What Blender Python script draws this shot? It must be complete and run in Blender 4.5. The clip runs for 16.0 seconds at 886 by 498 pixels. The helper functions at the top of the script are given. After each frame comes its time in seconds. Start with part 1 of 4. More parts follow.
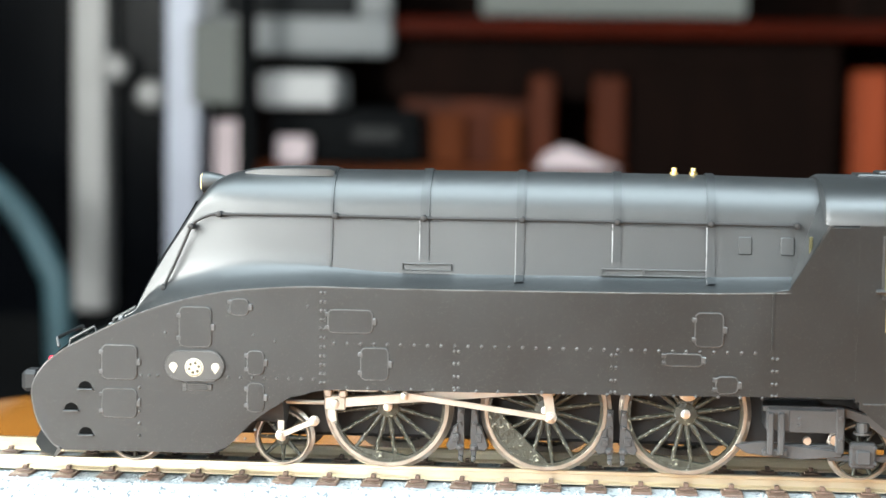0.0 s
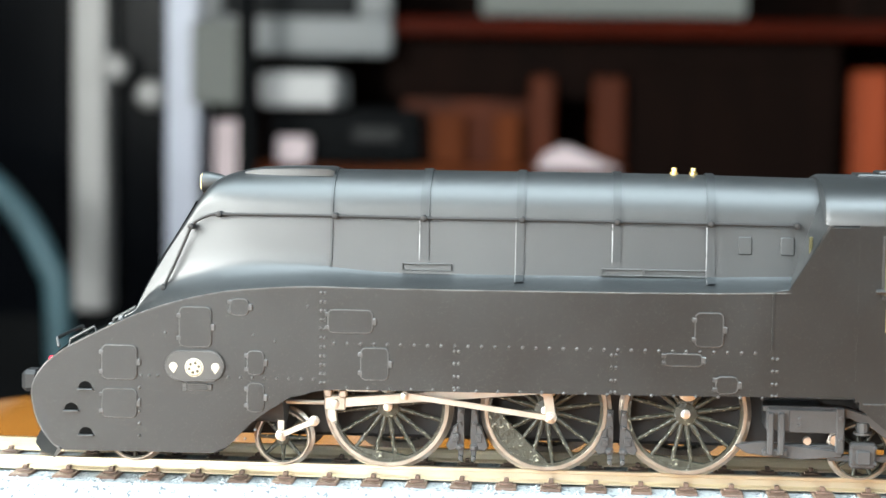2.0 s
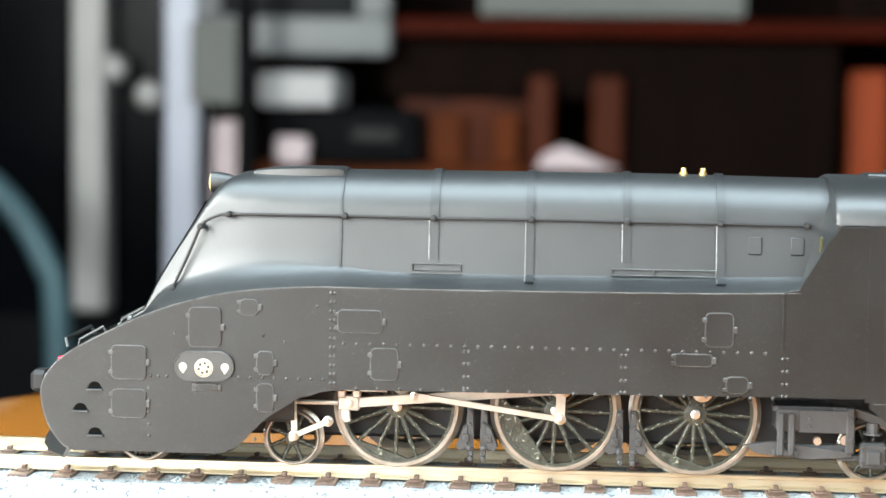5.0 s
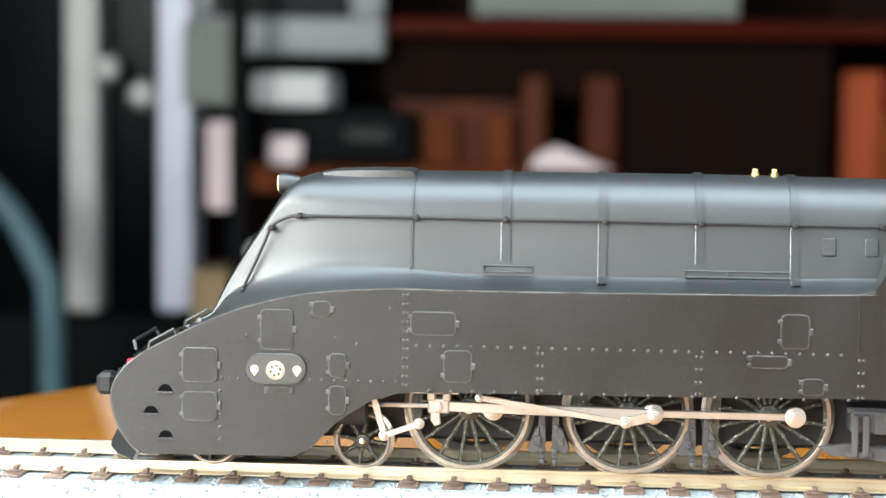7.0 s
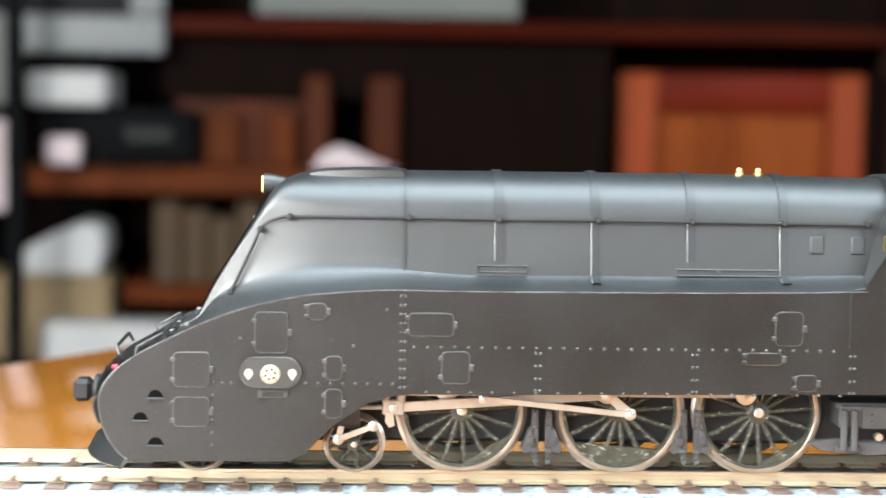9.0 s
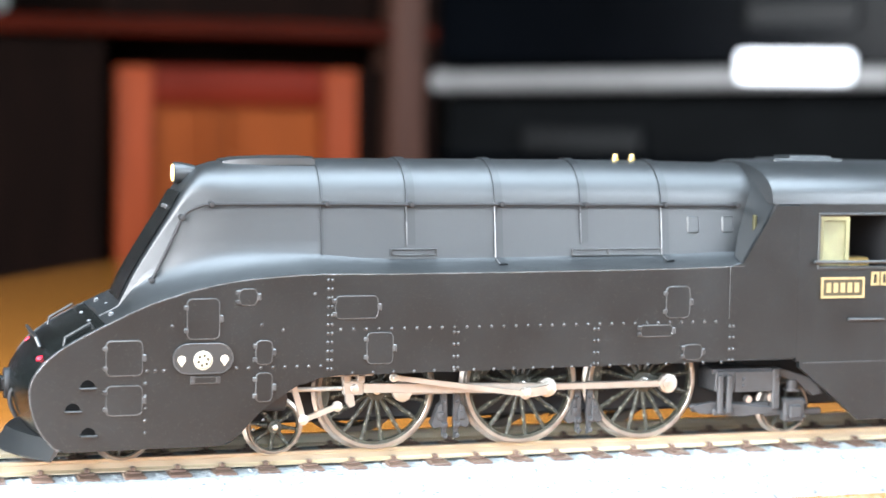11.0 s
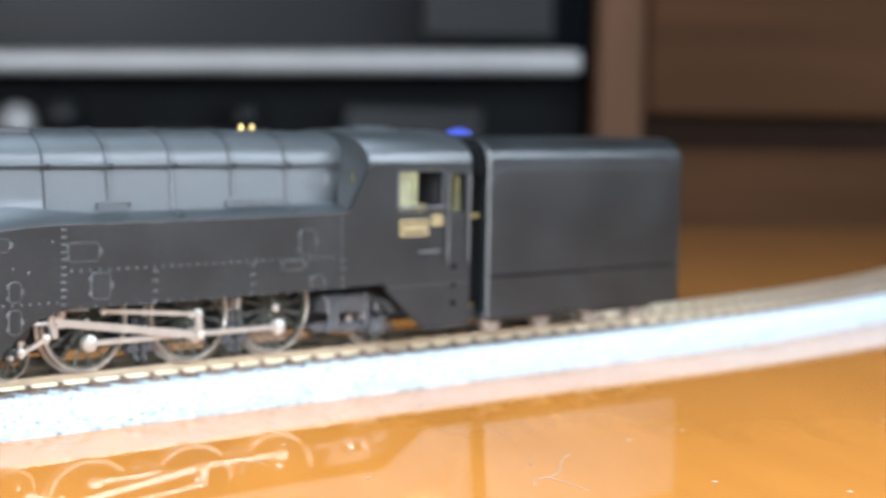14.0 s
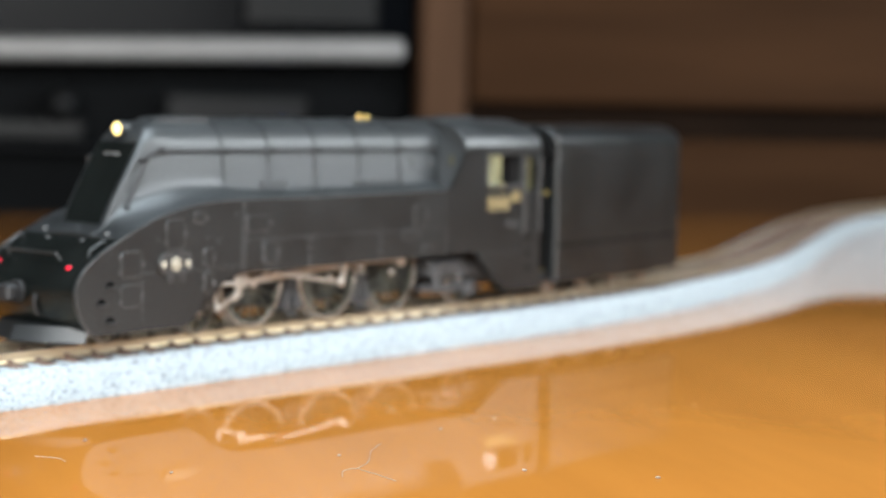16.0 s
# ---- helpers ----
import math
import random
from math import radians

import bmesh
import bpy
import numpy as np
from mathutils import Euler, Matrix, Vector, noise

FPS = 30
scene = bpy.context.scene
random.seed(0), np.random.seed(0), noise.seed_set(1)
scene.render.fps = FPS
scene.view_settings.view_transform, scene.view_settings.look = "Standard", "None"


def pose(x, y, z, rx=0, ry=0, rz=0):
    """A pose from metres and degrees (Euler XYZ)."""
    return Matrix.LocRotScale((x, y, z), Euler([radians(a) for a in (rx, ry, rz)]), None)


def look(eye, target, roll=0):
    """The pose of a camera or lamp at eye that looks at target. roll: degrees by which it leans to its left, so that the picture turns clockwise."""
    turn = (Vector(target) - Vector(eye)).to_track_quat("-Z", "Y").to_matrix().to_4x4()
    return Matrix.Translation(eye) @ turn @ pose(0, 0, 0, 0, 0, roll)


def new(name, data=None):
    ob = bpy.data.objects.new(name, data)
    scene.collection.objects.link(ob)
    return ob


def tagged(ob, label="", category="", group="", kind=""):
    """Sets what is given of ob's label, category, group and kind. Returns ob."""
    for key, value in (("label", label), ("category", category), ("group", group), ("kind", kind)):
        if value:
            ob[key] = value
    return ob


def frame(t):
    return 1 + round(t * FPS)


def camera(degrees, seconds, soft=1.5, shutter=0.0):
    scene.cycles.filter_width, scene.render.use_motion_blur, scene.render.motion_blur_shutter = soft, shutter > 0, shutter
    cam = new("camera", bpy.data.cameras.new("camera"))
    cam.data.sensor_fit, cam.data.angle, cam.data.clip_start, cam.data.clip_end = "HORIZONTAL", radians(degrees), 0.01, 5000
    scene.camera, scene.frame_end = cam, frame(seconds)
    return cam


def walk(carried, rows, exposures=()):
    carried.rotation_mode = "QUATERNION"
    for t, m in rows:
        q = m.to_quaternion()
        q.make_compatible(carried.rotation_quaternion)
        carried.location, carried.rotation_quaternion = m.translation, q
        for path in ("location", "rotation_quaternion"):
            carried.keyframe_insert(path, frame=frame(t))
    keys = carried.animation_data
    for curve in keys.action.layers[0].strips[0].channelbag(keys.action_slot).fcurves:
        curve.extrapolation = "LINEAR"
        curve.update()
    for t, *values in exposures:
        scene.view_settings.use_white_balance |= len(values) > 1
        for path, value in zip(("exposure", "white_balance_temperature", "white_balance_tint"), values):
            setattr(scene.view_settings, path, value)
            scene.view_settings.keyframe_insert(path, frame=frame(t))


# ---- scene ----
# One unit of the plan is one metre of the full-size engine; the model is 1:80.
K = 1 / 80
LENS_ANGLE = 27.330
cam = camera(LENS_ANGLE, 16.0, soft=1.5, shutter=0.4)
cam.data.dof.use_dof = True
cam.data.dof.focus_distance = 0.323
cam.data.dof.aperture_fstop = 17.0
PATH = (
    (0.0, (0.416, -26.241, 5.272), (-1.067, -6.367, 3.594), 0.77),
    (4.2, (0.416, -26.241, 5.272), (-1.067, -6.367, 3.594), 0.77),
    (6.5, (0.417, -26.201, 5.252), (-1.017, -6.322, 3.583), 0.74),
    (7.0, (0.426, -26.192, 5.260), (-0.976, -6.311, 3.590), 0.73),
    (7.5, (0.518, -26.160, 5.263), (-0.672, -6.266, 3.587), 0.73),
    (8.0, (0.569, -26.137, 5.272), (-0.443, -6.234, 3.590), 0.77),
    (8.5, (0.832, -26.053, 5.220), (0.480, -6.124, 3.573), 0.81),
    (9.0, (1.185, -26.031, 5.205), (2.027, -6.116, 3.571), 0.89),
    (9.2, (1.384, -26.033, 5.139), (2.868, -6.151, 3.561), 0.97),
    (11.3, (3.125, -26.084, 5.003), (9.646, -7.246, 3.396), 0.98),
    (11.5, (3.162, -26.154, 4.999), (10.112, -7.470, 3.381), 1.01),
    (12.0, (3.428, -26.245, 4.971), (11.783, -8.148, 3.331), 0.99),
    (12.5, (3.586, -26.334, 4.916), (13.060, -8.795, 3.282), 1.11),
    (13.0, (4.102, -26.632, 4.809), (15.936, -10.586, 3.237), 1.15),
    (13.5, (4.107, -26.831, 4.539), (16.746, -11.398, 3.092), 0.91),
    (14.0, (4.414, -27.168, 4.614), (18.492, -13.041, 3.108), 1.13),
    (14.5, (4.646, -27.135, 4.606), (19.129, -13.429, 3.058), 1.03),
    (15.0, (4.804, -27.206, 4.634), (19.589, -13.833, 3.037), 1.06),
    (15.5, (4.949, -27.186, 4.613), (20.041, -14.161, 3.009), 1.11),
    (16.0, (5.006, -27.115, 4.561), (20.334, -14.365, 2.974), 1.14),
)
walk(cam, [(t, look([v * K for v in e], [v * K for v in p], r)) for t, e, p, r in PATH], ((0.0, 0.36, 6350, 5), (4.2, 0.36, 6350, 5), (8.0, 0.31, 6350, 6), (9.0, 0.42, 6400, 8), (11.3, 0.80, 5900, 10), (12.5, 0.79, 5700, 10), (13.0, 0.68, 5620, 10), (14.0, 0.33, 5780, 10), (16.0, -0.06, 6450, 10)))

# ---- world, window light, exposure ----
world = bpy.data.worlds.new("world")
scene.world = world
world.use_nodes = True
wn = world.node_tree.nodes
sky = wn.new("ShaderNodeTexSky")
sky.sky_type = 'NISHITA'
sky.sun_disc = False
sky.sun_elevation, sky.sun_rotation = radians(40), radians(200)
wn["Background"].inputs[1].default_value = 0.10
world.node_tree.links.new(sky.outputs[0], wn["Background"].inputs[0])


def area_lamp(name, m, sx, sy, power, colour):
    data = bpy.data.lights.new(name, 'AREA')
    data.shape, data.size, data.size_y, data.energy, data.color = 'RECTANGLE', sx, sy, power, colour
    ob = new(name, data)
    ob.matrix_world = m
    return ob


# lamps in unseen window openings; the roof and corner ones are added
roof = area_lamp("roof_fill_light", look((-0.06, -0.32, 0.84), (-0.06, -0.3199, 0.0)), 1.58, 0.80, 13.0, (0.80, 0.93, 1.0))
roof.data.spread = radians(108)  # narrowed to keep the added roof light off the background
area_lamp("west_window_light", look((-0.74, -0.54, 0.42), (0.05, -0.02, 0.0)), 0.50, 0.62, 21, (1.0, 0.99, 0.95))
area_lamp("south_window_light", look((-0.48, -0.94, 0.29), (-0.30, 0.0, 0.05)), 0.62, 0.50, 11.5, (0.97, 0.98, 0.97))
# added fill that brightens casing and tender further along the line
area_lamp("corner_fill_light", look((1.1, -0.94, 0.52), (0.8, 0.0, 0.1)), 1.35, 0.38, 20.5, (0.90, 0.97, 1.0))


# ---- materials ----
def mat(name, colour, rough=0.5, metal=0.0, grain=0.0, scale=60.0, bump=0.0, bump_scale=400.0, coat=0.0, second=None, spec=0.5,
        stretch=(1, 1, 1), speck=None, vary=0.0):
    m = bpy.data.materials.new(name)
    m.use_nodes = True
    nt = m.node_tree
    b = nt.nodes["Principled BSDF"]
    b.inputs["Roughness"].default_value, b.inputs["Metallic"].default_value = rough, metal
    b.inputs["Specular IOR Level"].default_value = spec
    b.inputs["Coat Weight"].default_value, b.inputs["Coat Roughness"].default_value = coat, 0.06
    tc = nt.nodes.new("ShaderNodeTexCoord")
    mp = nt.nodes.new("ShaderNodeMapping")
    mp.inputs["Scale"].default_value = stretch
    nt.links.new(tc.outputs["Object"], mp.inputs[0])
    n1 = nt.nodes.new("ShaderNodeTexNoise")
    n1.inputs["Scale"].default_value, n1.inputs["Detail"].default_value = scale, 6
    nt.links.new(mp.outputs[0], n1.inputs["Vector"])
    mix = nt.nodes.new("ShaderNodeMix")
    mix.data_type = 'RGBA'
    c2 = second or tuple(min(1, c * (1 + grain)) for c in colour)
    c1 = colour if second else tuple(c * (1 - grain) for c in colour)
    mix.inputs[6].default_value, mix.inputs[7].default_value = (*c1, 1), (*c2, 1)
    ramp = nt.nodes.new("ShaderNodeMapRange")
    ramp.inputs[1].default_value, ramp.inputs[2].default_value = 0.3, 0.7
    nt.links.new(n1.outputs[0], ramp.inputs[0])
    nt.links.new(ramp.outputs[0], mix.inputs[0])
    col = mix.outputs[2]
    n2 = nt.nodes.new("ShaderNodeTexNoise")
    n2.inputs["Scale"].default_value, n2.inputs["Detail"].default_value = bump_scale, 3
    nt.links.new(tc.outputs["Object"], n2.inputs["Vector"])
    if speck:
        r2 = nt.nodes.new("ShaderNodeMapRange")
        r2.inputs[1].default_value, r2.inputs[2].default_value = speck[1], speck[1] + 0.04
        nt.links.new(n2.outputs[0], r2.inputs[0])
        mx = nt.nodes.new("ShaderNodeMix")
        mx.data_type = 'RGBA'
        mx.inputs[7].default_value = (*speck[0], 1)
        nt.links.new(r2.outputs[0], mx.inputs[0])
        nt.links.new(col, mx.inputs[6])
        col = mx.outputs[2]
    if vary:
        oi = nt.nodes.new("ShaderNodeObjectInfo")
        hv = nt.nodes.new("ShaderNodeHueSaturation")
        mr = nt.nodes.new("ShaderNodeMapRange")
        mr.inputs[3].default_value, mr.inputs[4].default_value = 1 - vary, 1 + vary
        nt.links.new(oi.outputs["Random"], mr.inputs[0])
        nt.links.new(mr.outputs[0], hv.inputs["Value"])
        nt.links.new(col, hv.inputs["Color"])
        col = hv.outputs[0]
    nt.links.new(col, b.inputs["Base Color"])
    rr = nt.nodes.new("ShaderNodeMapRange")
    rr.inputs[3].default_value, rr.inputs[4].default_value = max(0.02, rough * 0.85), min(1, rough * 1.15)
    nt.links.new(n1.outputs[0], rr.inputs[0])
    nt.links.new(rr.outputs[0], b.inputs["Roughness"])
    if bump:
        bp = nt.nodes.new("ShaderNodeBump")
        bp.inputs["Strength"].default_value, bp.inputs["Distance"].default_value = bump, 0.0004
        nt.links.new(n2.outputs[0], bp.inputs["Height"])
        nt.links.new(bp.outputs[0], b.inputs["Normal"])
    return m


def glow(name, colour, strength):
    m = mat(name, colour, 0.2)
    b = m.node_tree.nodes["Principled BSDF"]
    b.inputs["Emission Color"].default_value, b.inputs["Emission Strength"].default_value = (*colour, 1), strength
    return m


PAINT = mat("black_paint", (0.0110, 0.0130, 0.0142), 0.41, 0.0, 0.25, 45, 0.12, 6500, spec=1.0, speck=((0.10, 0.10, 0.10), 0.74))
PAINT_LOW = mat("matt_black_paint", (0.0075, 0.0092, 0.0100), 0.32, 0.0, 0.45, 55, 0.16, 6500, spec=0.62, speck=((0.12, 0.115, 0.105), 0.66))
# paler black for rims and rivets, with their highlights in the colour
RIM = mat("pale_glint_rim", (0.055, 0.057, 0.058), 0.30, 0.1, 0.6, 260, spec=0.8)
# worn edge paint, made paler to carry the edge highlights
EDGE = mat("worn_lit_edge", (0.14, 0.142, 0.145), 0.28, 0.3, 0.5, 300, spec=0.8)
BAND = mat("band_paint", (0.0125, 0.0145, 0.016), 0.40, 0.0, 0.3, 90, 0.16, 4200, spec=0.8)
FRAME = mat("frame_black", (0.012, 0.012, 0.013), 0.6, 0.0, 0.3, 90)
PLASTIC = mat("grey_plastic", (0.055, 0.057, 0.06), 0.36, 0.0, 0.2, 200, 0.15, 1500)
NICKEL = mat("nickel_tyre", (0.45, 0.41, 0.36), 0.33, 0.75, 0.3, 300, second=(0.28, 0.24, 0.20))
RODS = mat("rod_metal", (0.58, 0.55, 0.50), 0.36, 0.72, 0.15, 260, second=(0.46, 0.425, 0.375))
STEEL = mat("bright_steel", (0.75, 0.73, 0.70), 0.3, 0.9, 0.1, 200)
SPOKE = mat("spoke_green_black", (0.034, 0.036, 0.027), 0.33, 0.0, 0.5, 500, 0.6, 1500, speck=((0.32, 0.32, 0.25), 0.63))
BRASS = mat("brass", (0.80, 0.58, 0.22), 0.3, 0.9, 0.2, 300)
DULL_BRASS = mat("dull_brass", (0.15, 0.12, 0.035), 0.55, 0.4, 0.3, 200)
DIMBRASS = mat("tarnished_brass", (0.055, 0.05, 0.018), 0.6, 0.2, 0.3, 200)
CREAM = mat("cream_enamel", (0.44, 0.41, 0.33), 0.4, 0, 0.05, 300)
DARKBAR = mat("dark_relief", (0.05, 0.04, 0.02), 0.6, 0, 0.2, 300)
GOLD = mat("gold_rim", (0.52, 0.42, 0.22), 0.4, 0.6, 0.15, 400)
# near-black that puts the shade of recesses and gaps into the colour
HOLE = mat("recess_shade", (0.003, 0.003, 0.003), 0.8, 0, 0.2, 300, spec=0.05)
FRONT = mat("gloss_black_front", (0.0045, 0.0058, 0.0055), 0.24, 0, 0.3, 90, 0.2, 3000, spec=0.45)
LENS = glow("warm_lamp_lens", (1.0, 0.78, 0.30), 2.2)
RED = glow("red_marker_lens", (0.75, 0.012, 0.035), 0.42)
INSIDE = mat("pale_yellow_lining", (0.20, 0.19, 0.10), 0.6, 0, 0.25, 250)
BALLAST = mat("ballast_grey", (0.27, 0.31, 0.335), 0.85, 0.0, 0.12, 900, 0.9, 1200, speck=((0.10, 0.12, 0.14), 0.60), second=(0.385, 0.43, 0.455))
SLEEPER = mat("sleeper_brown", (0.105, 0.065, 0.048), 0.45, 0.0, 0.3, 500, 0.3, 1500, vary=0.2)
RAIL = mat("rail_brass", (0.78, 0.71, 0.57), 0.30, 0.85, 0.12, 120, second=(0.62, 0.52, 0.36), stretch=(0.1, 1, 1))
TABLE = mat("orange_lacquer", (0.335, 0.125, 0.020), 0.035, 0.0, 0.12, 14, 0.008, 900, coat=0.0, second=(0.405, 0.155, 0.026), stretch=(0.5, 3, 1), spec=0.5)
DUST = mat("dust", (0.32, 0.25, 0.19), 0.9, 0, 0.1, 900)
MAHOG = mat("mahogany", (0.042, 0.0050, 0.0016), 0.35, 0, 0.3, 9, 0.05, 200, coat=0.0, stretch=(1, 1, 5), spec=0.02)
# the mahogany again, darkened for the bookcase's shaded parts
MAHOG_SHADE = mat("shaded_mahogany", (0.0060, 0.0028, 0.0020), 0.6, 0, 0.3, 9, stretch=(5, 5, 1), spec=0.02)
PANELWOOD = mat("orange_panel_wood", (0.22, 0.052, 0.013), 0.38, 0, 0.25, 8, coat=0.0, stretch=(4, 4, 0.6), spec=0.02)
BROWNWOOD = mat("brown_wood", (0.052, 0.025, 0.012), 0.45, 0, 0.2, 6, coat=0.0, stretch=(0.6, 0.6, 5), spec=0.02)
# panel wood dimmed for shelves and fronts that get less light
SHELFWOOD = mat("dim_panel_wood", (0.095, 0.024, 0.007), 0.4, 0, 0.25, 8, stretch=(4, 4, 0.6), spec=0.03)
# the cabinet's brown, about doubled for the light on its post
LIT_POST = mat("lit_brown_wood", (0.095, 0.052, 0.031), 0.45, 0, 0.2, 6, stretch=(4, 4, 0.6), spec=0.02)
POST = mat("greyish_brown_wood", (0.075, 0.036, 0.026), 0.4, 0, 0.25, 8, stretch=(4, 4, 0.6), spec=0.05)
# lighter copy: light from the left on the stiles is in the colour
STILE = mat("lit_red_wood", (0.21, 0.040, 0.013), 0.4, 0, 0.3, 8, stretch=(4, 4, 0.6), spec=0.05)
# dimmer copy of the stile wood for less lit uprights and recess
UPRIGHT = mat("dim_red_wood", (0.062, 0.016, 0.007), 0.4, 0, 0.3, 8, stretch=(4, 4, 0.6), spec=0.05)
RED_WOOD = mat("deep_red_wood", (0.14, 0.014, 0.005), 0.4, 0, 0.3, 8, stretch=(0.6, 4, 4), spec=0.05)
BROWN_DARK = mat("dark_brown_wood", (0.014, 0.008, 0.005), 0.5, 0, 0.2, 8, spec=0.02)
BLACKGLASS = mat("black_gloss", (0.0015, 0.002, 0.003), 0.2, 0, 0.2, 10, spec=0.04)
BLACKMATT = mat("black_matt", (0.006, 0.0065, 0.007), 0.6, 0, 0.2, 20, spec=0.02)
ALU = mat("brushed_aluminium", (0.30, 0.295, 0.29), 0.5, 0.3, 0.08, 30)
PALEBLUE = mat("pale_blue_enamel", (0.36, 0.385, 0.46), 0.4, 0.1, 0.06, 20)
GREYPLAST = mat("pale_grey_plastic", (0.20, 0.21, 0.215), 0.5, 0, 0.06, 20)
BOXGREY = mat("greenish_grey_card", (0.15, 0.16, 0.148), 0.7, 0, 0.10, 12)
SCREEN = mat("dark_screen", (0.006, 0.007, 0.008), 0.35, 0, 0.1, 20, spec=0.04)
PAPER = mat("white_paper", (0.50, 0.50, 0.50), 0.8, 0, 0.05, 30)
PINKPAPER = mat("pinkish_paper", (0.60, 0.50, 0.52), 0.8, 0, 0.06, 30)
CARTON = mat("cream_carton", (0.22, 0.155, 0.08), 0.75, 0, 0.12, 14)
TAN = mat("brown_card", (0.050, 0.026, 0.007), 0.7, 0, 0.2, 20)
TEAL = mat("teal_cable", (0.045, 0.10, 0.12), 0.45, 0, 0.15, 30)
WALL = mat("grey_plaster", (0.13, 0.125, 0.12), 0.9, 0, 0.06, 6, 0.2, 200)
FLOOR = mat("dark_floor_boards", (0.06, 0.035, 0.022), 0.45, 0, 0.25, 8, stretch=(1, 8, 1))
BLUE = glow("blue_standby_light", (0.10, 0.16, 1.0), 1.3)
GLASS = bpy.data.materials.new("clear_glass")
GLASS.use_nodes = True
gb = GLASS.node_tree.nodes["Principled BSDF"]
gb.inputs["Transmission Weight"].default_value, gb.inputs["Roughness"].default_value, gb.inputs["IOR"].default_value = 1.0, 0.02, 1.45


# ---- mesh helpers (all in plan units) ----
def part(name, bm, material, parent=None, label="", smooth=25, at=None):
    me = bpy.data.meshes.new(name)
    bmesh.ops.remove_doubles(bm, verts=bm.verts, dist=0.0005)
    bmesh.ops.recalc_face_normals(bm, faces=bm.faces)
    bmesh.ops.scale(bm, vec=(K, K, K), verts=bm.verts)
    bm.to_mesh(me)
    bm.free()
    me.materials.append(material)
    me.shade_smooth()
    me.set_sharp_from_angle(angle=radians(smooth))
    ob = new(name, me)
    if parent is not None:
        ob.parent = parent
    if at is not None:
        ob.location = Vector(at) * K
    if label:
        tagged(ob, label)
    return ob


def share(ob, name, parent, at=(0, 0, 0), turn=0.0):
    """Another piece on the same mesh; turn: degrees about y."""
    o = new(name, ob.data)
    o.parent = parent
    o.location = Vector(at) * K
    o.rotation_euler = (0, radians(turn), 0)
    return o


def thing(name, label, category, at=(0, 0, 0), group="", kind=""):
    ob = new(name)
    ob.empty_display_size = 0.01
    ob.location = Vector(at) * K
    return tagged(ob, label, category, group, kind)


def merge(bm, other):
    me = bpy.data.meshes.new("tmp")
    other.to_mesh(me)
    other.free()
    bm.from_mesh(me)
    bpy.data.meshes.remove(me)
    return bm


def box(bm, x0, x1, y0, y1, z0, z1, bev=0.0, seg=1):
    b = bmesh.new()
    bmesh.ops.create_cube(b, size=1)
    bmesh.ops.scale(b, vec=(abs(x1 - x0), abs(y1 - y0), abs(z1 - z0)), verts=b.verts)
    if bev:
        bmesh.ops.bevel(b, geom=b.edges[:], offset=bev, segments=seg, profile=0.5, affect='EDGES')
    bmesh.ops.translate(b, vec=((x0 + x1) / 2, (y0 + y1) / 2, (z0 + z1) / 2), verts=b.verts)
    return merge(bm, b)


def cyl(bm, x, y, z, r, h, axis='Y', n=24, r2=None, bev=0.0):
    b = bmesh.new()
    bmesh.ops.create_cone(b, cap_ends=True, segments=n, radius1=r, radius2=r if r2 is None else r2, depth=h)
    if bev:
        bmesh.ops.bevel(b, geom=[e for e in b.edges if len(e.link_faces) == 2 and any(len(f.verts) > 4 for f in e.link_faces)],
                        offset=bev, segments=2, profile=0.5, affect='EDGES')
    if axis == 'Y':
        bmesh.ops.rotate(b, cent=(0, 0, 0), matrix=Matrix.Rotation(radians(90), 3, 'X'), verts=b.verts)
    if axis == 'X':
        bmesh.ops.rotate(b, cent=(0, 0, 0), matrix=Matrix.Rotation(radians(90), 3, 'Y'), verts=b.verts)
    bmesh.ops.translate(b, vec=(x, y, z), verts=b.verts)
    return merge(bm, b)


def prism(bm, outline, y0, y1, bev=0.0):
    """A plate whose outline is given in x and z."""
    b = bmesh.new()
    lo = [b.verts.new((x, y0, z)) for x, z in outline]
    hi = [b.verts.new((x, y1, z)) for x, z in outline]
    b.faces.new(lo)
    b.faces.new(hi[::-1])
    for i in range(len(lo)):
        j = (i + 1) % len(lo)
        b.faces.new((lo[i], hi[i], hi[j], lo[j]))
    if bev:
        rim = [e for e in b.edges if any(len(f.verts) > 4 or f.calc_area() > 0.3 for f in e.link_faces)
               and abs(e.verts[0].co.y - e.verts[1].co.y) < 1e-6]
        bmesh.ops.bevel(b, geom=rim, offset=bev, segments=1, profile=0.5, affect='EDGES')
    return merge(bm, b)


def loft(bm, rings, cap=True, closed=False):
    rows = [[bm.verts.new(p) for p in ring] for ring in rings]
    n = len(rows[0])
    for a, b in zip(rows, rows[1:]):
        for i in range(n if closed else n - 1):
            j = (i + 1) % n
            bm.faces.new((a[i], a[j], b[j], b[i]))
    if cap:
        bm.faces.new(rows[0])
        bm.faces.new(rows[-1][::-1])
    return bm


def tube(bm, pts, r, n=8):
    pts = [Vector(p) for p in pts]
    rings = []
    side = None
    for i, p in enumerate(pts):
        d = (pts[min(i + 1, len(pts) - 1)] - pts[max(i - 1, 0)]).normalized()
        if side is None:
            side = d.orthogonal().normalized()
        side = (side - d * side.dot(d)).normalized()
        up = d.cross(side)
        rings.append([p + r * (math.cos(2 * math.pi * k / n) * side + math.sin(2 * math.pi * k / n) * up) for k in range(n)])
    return loft(bm, rings, True, True)


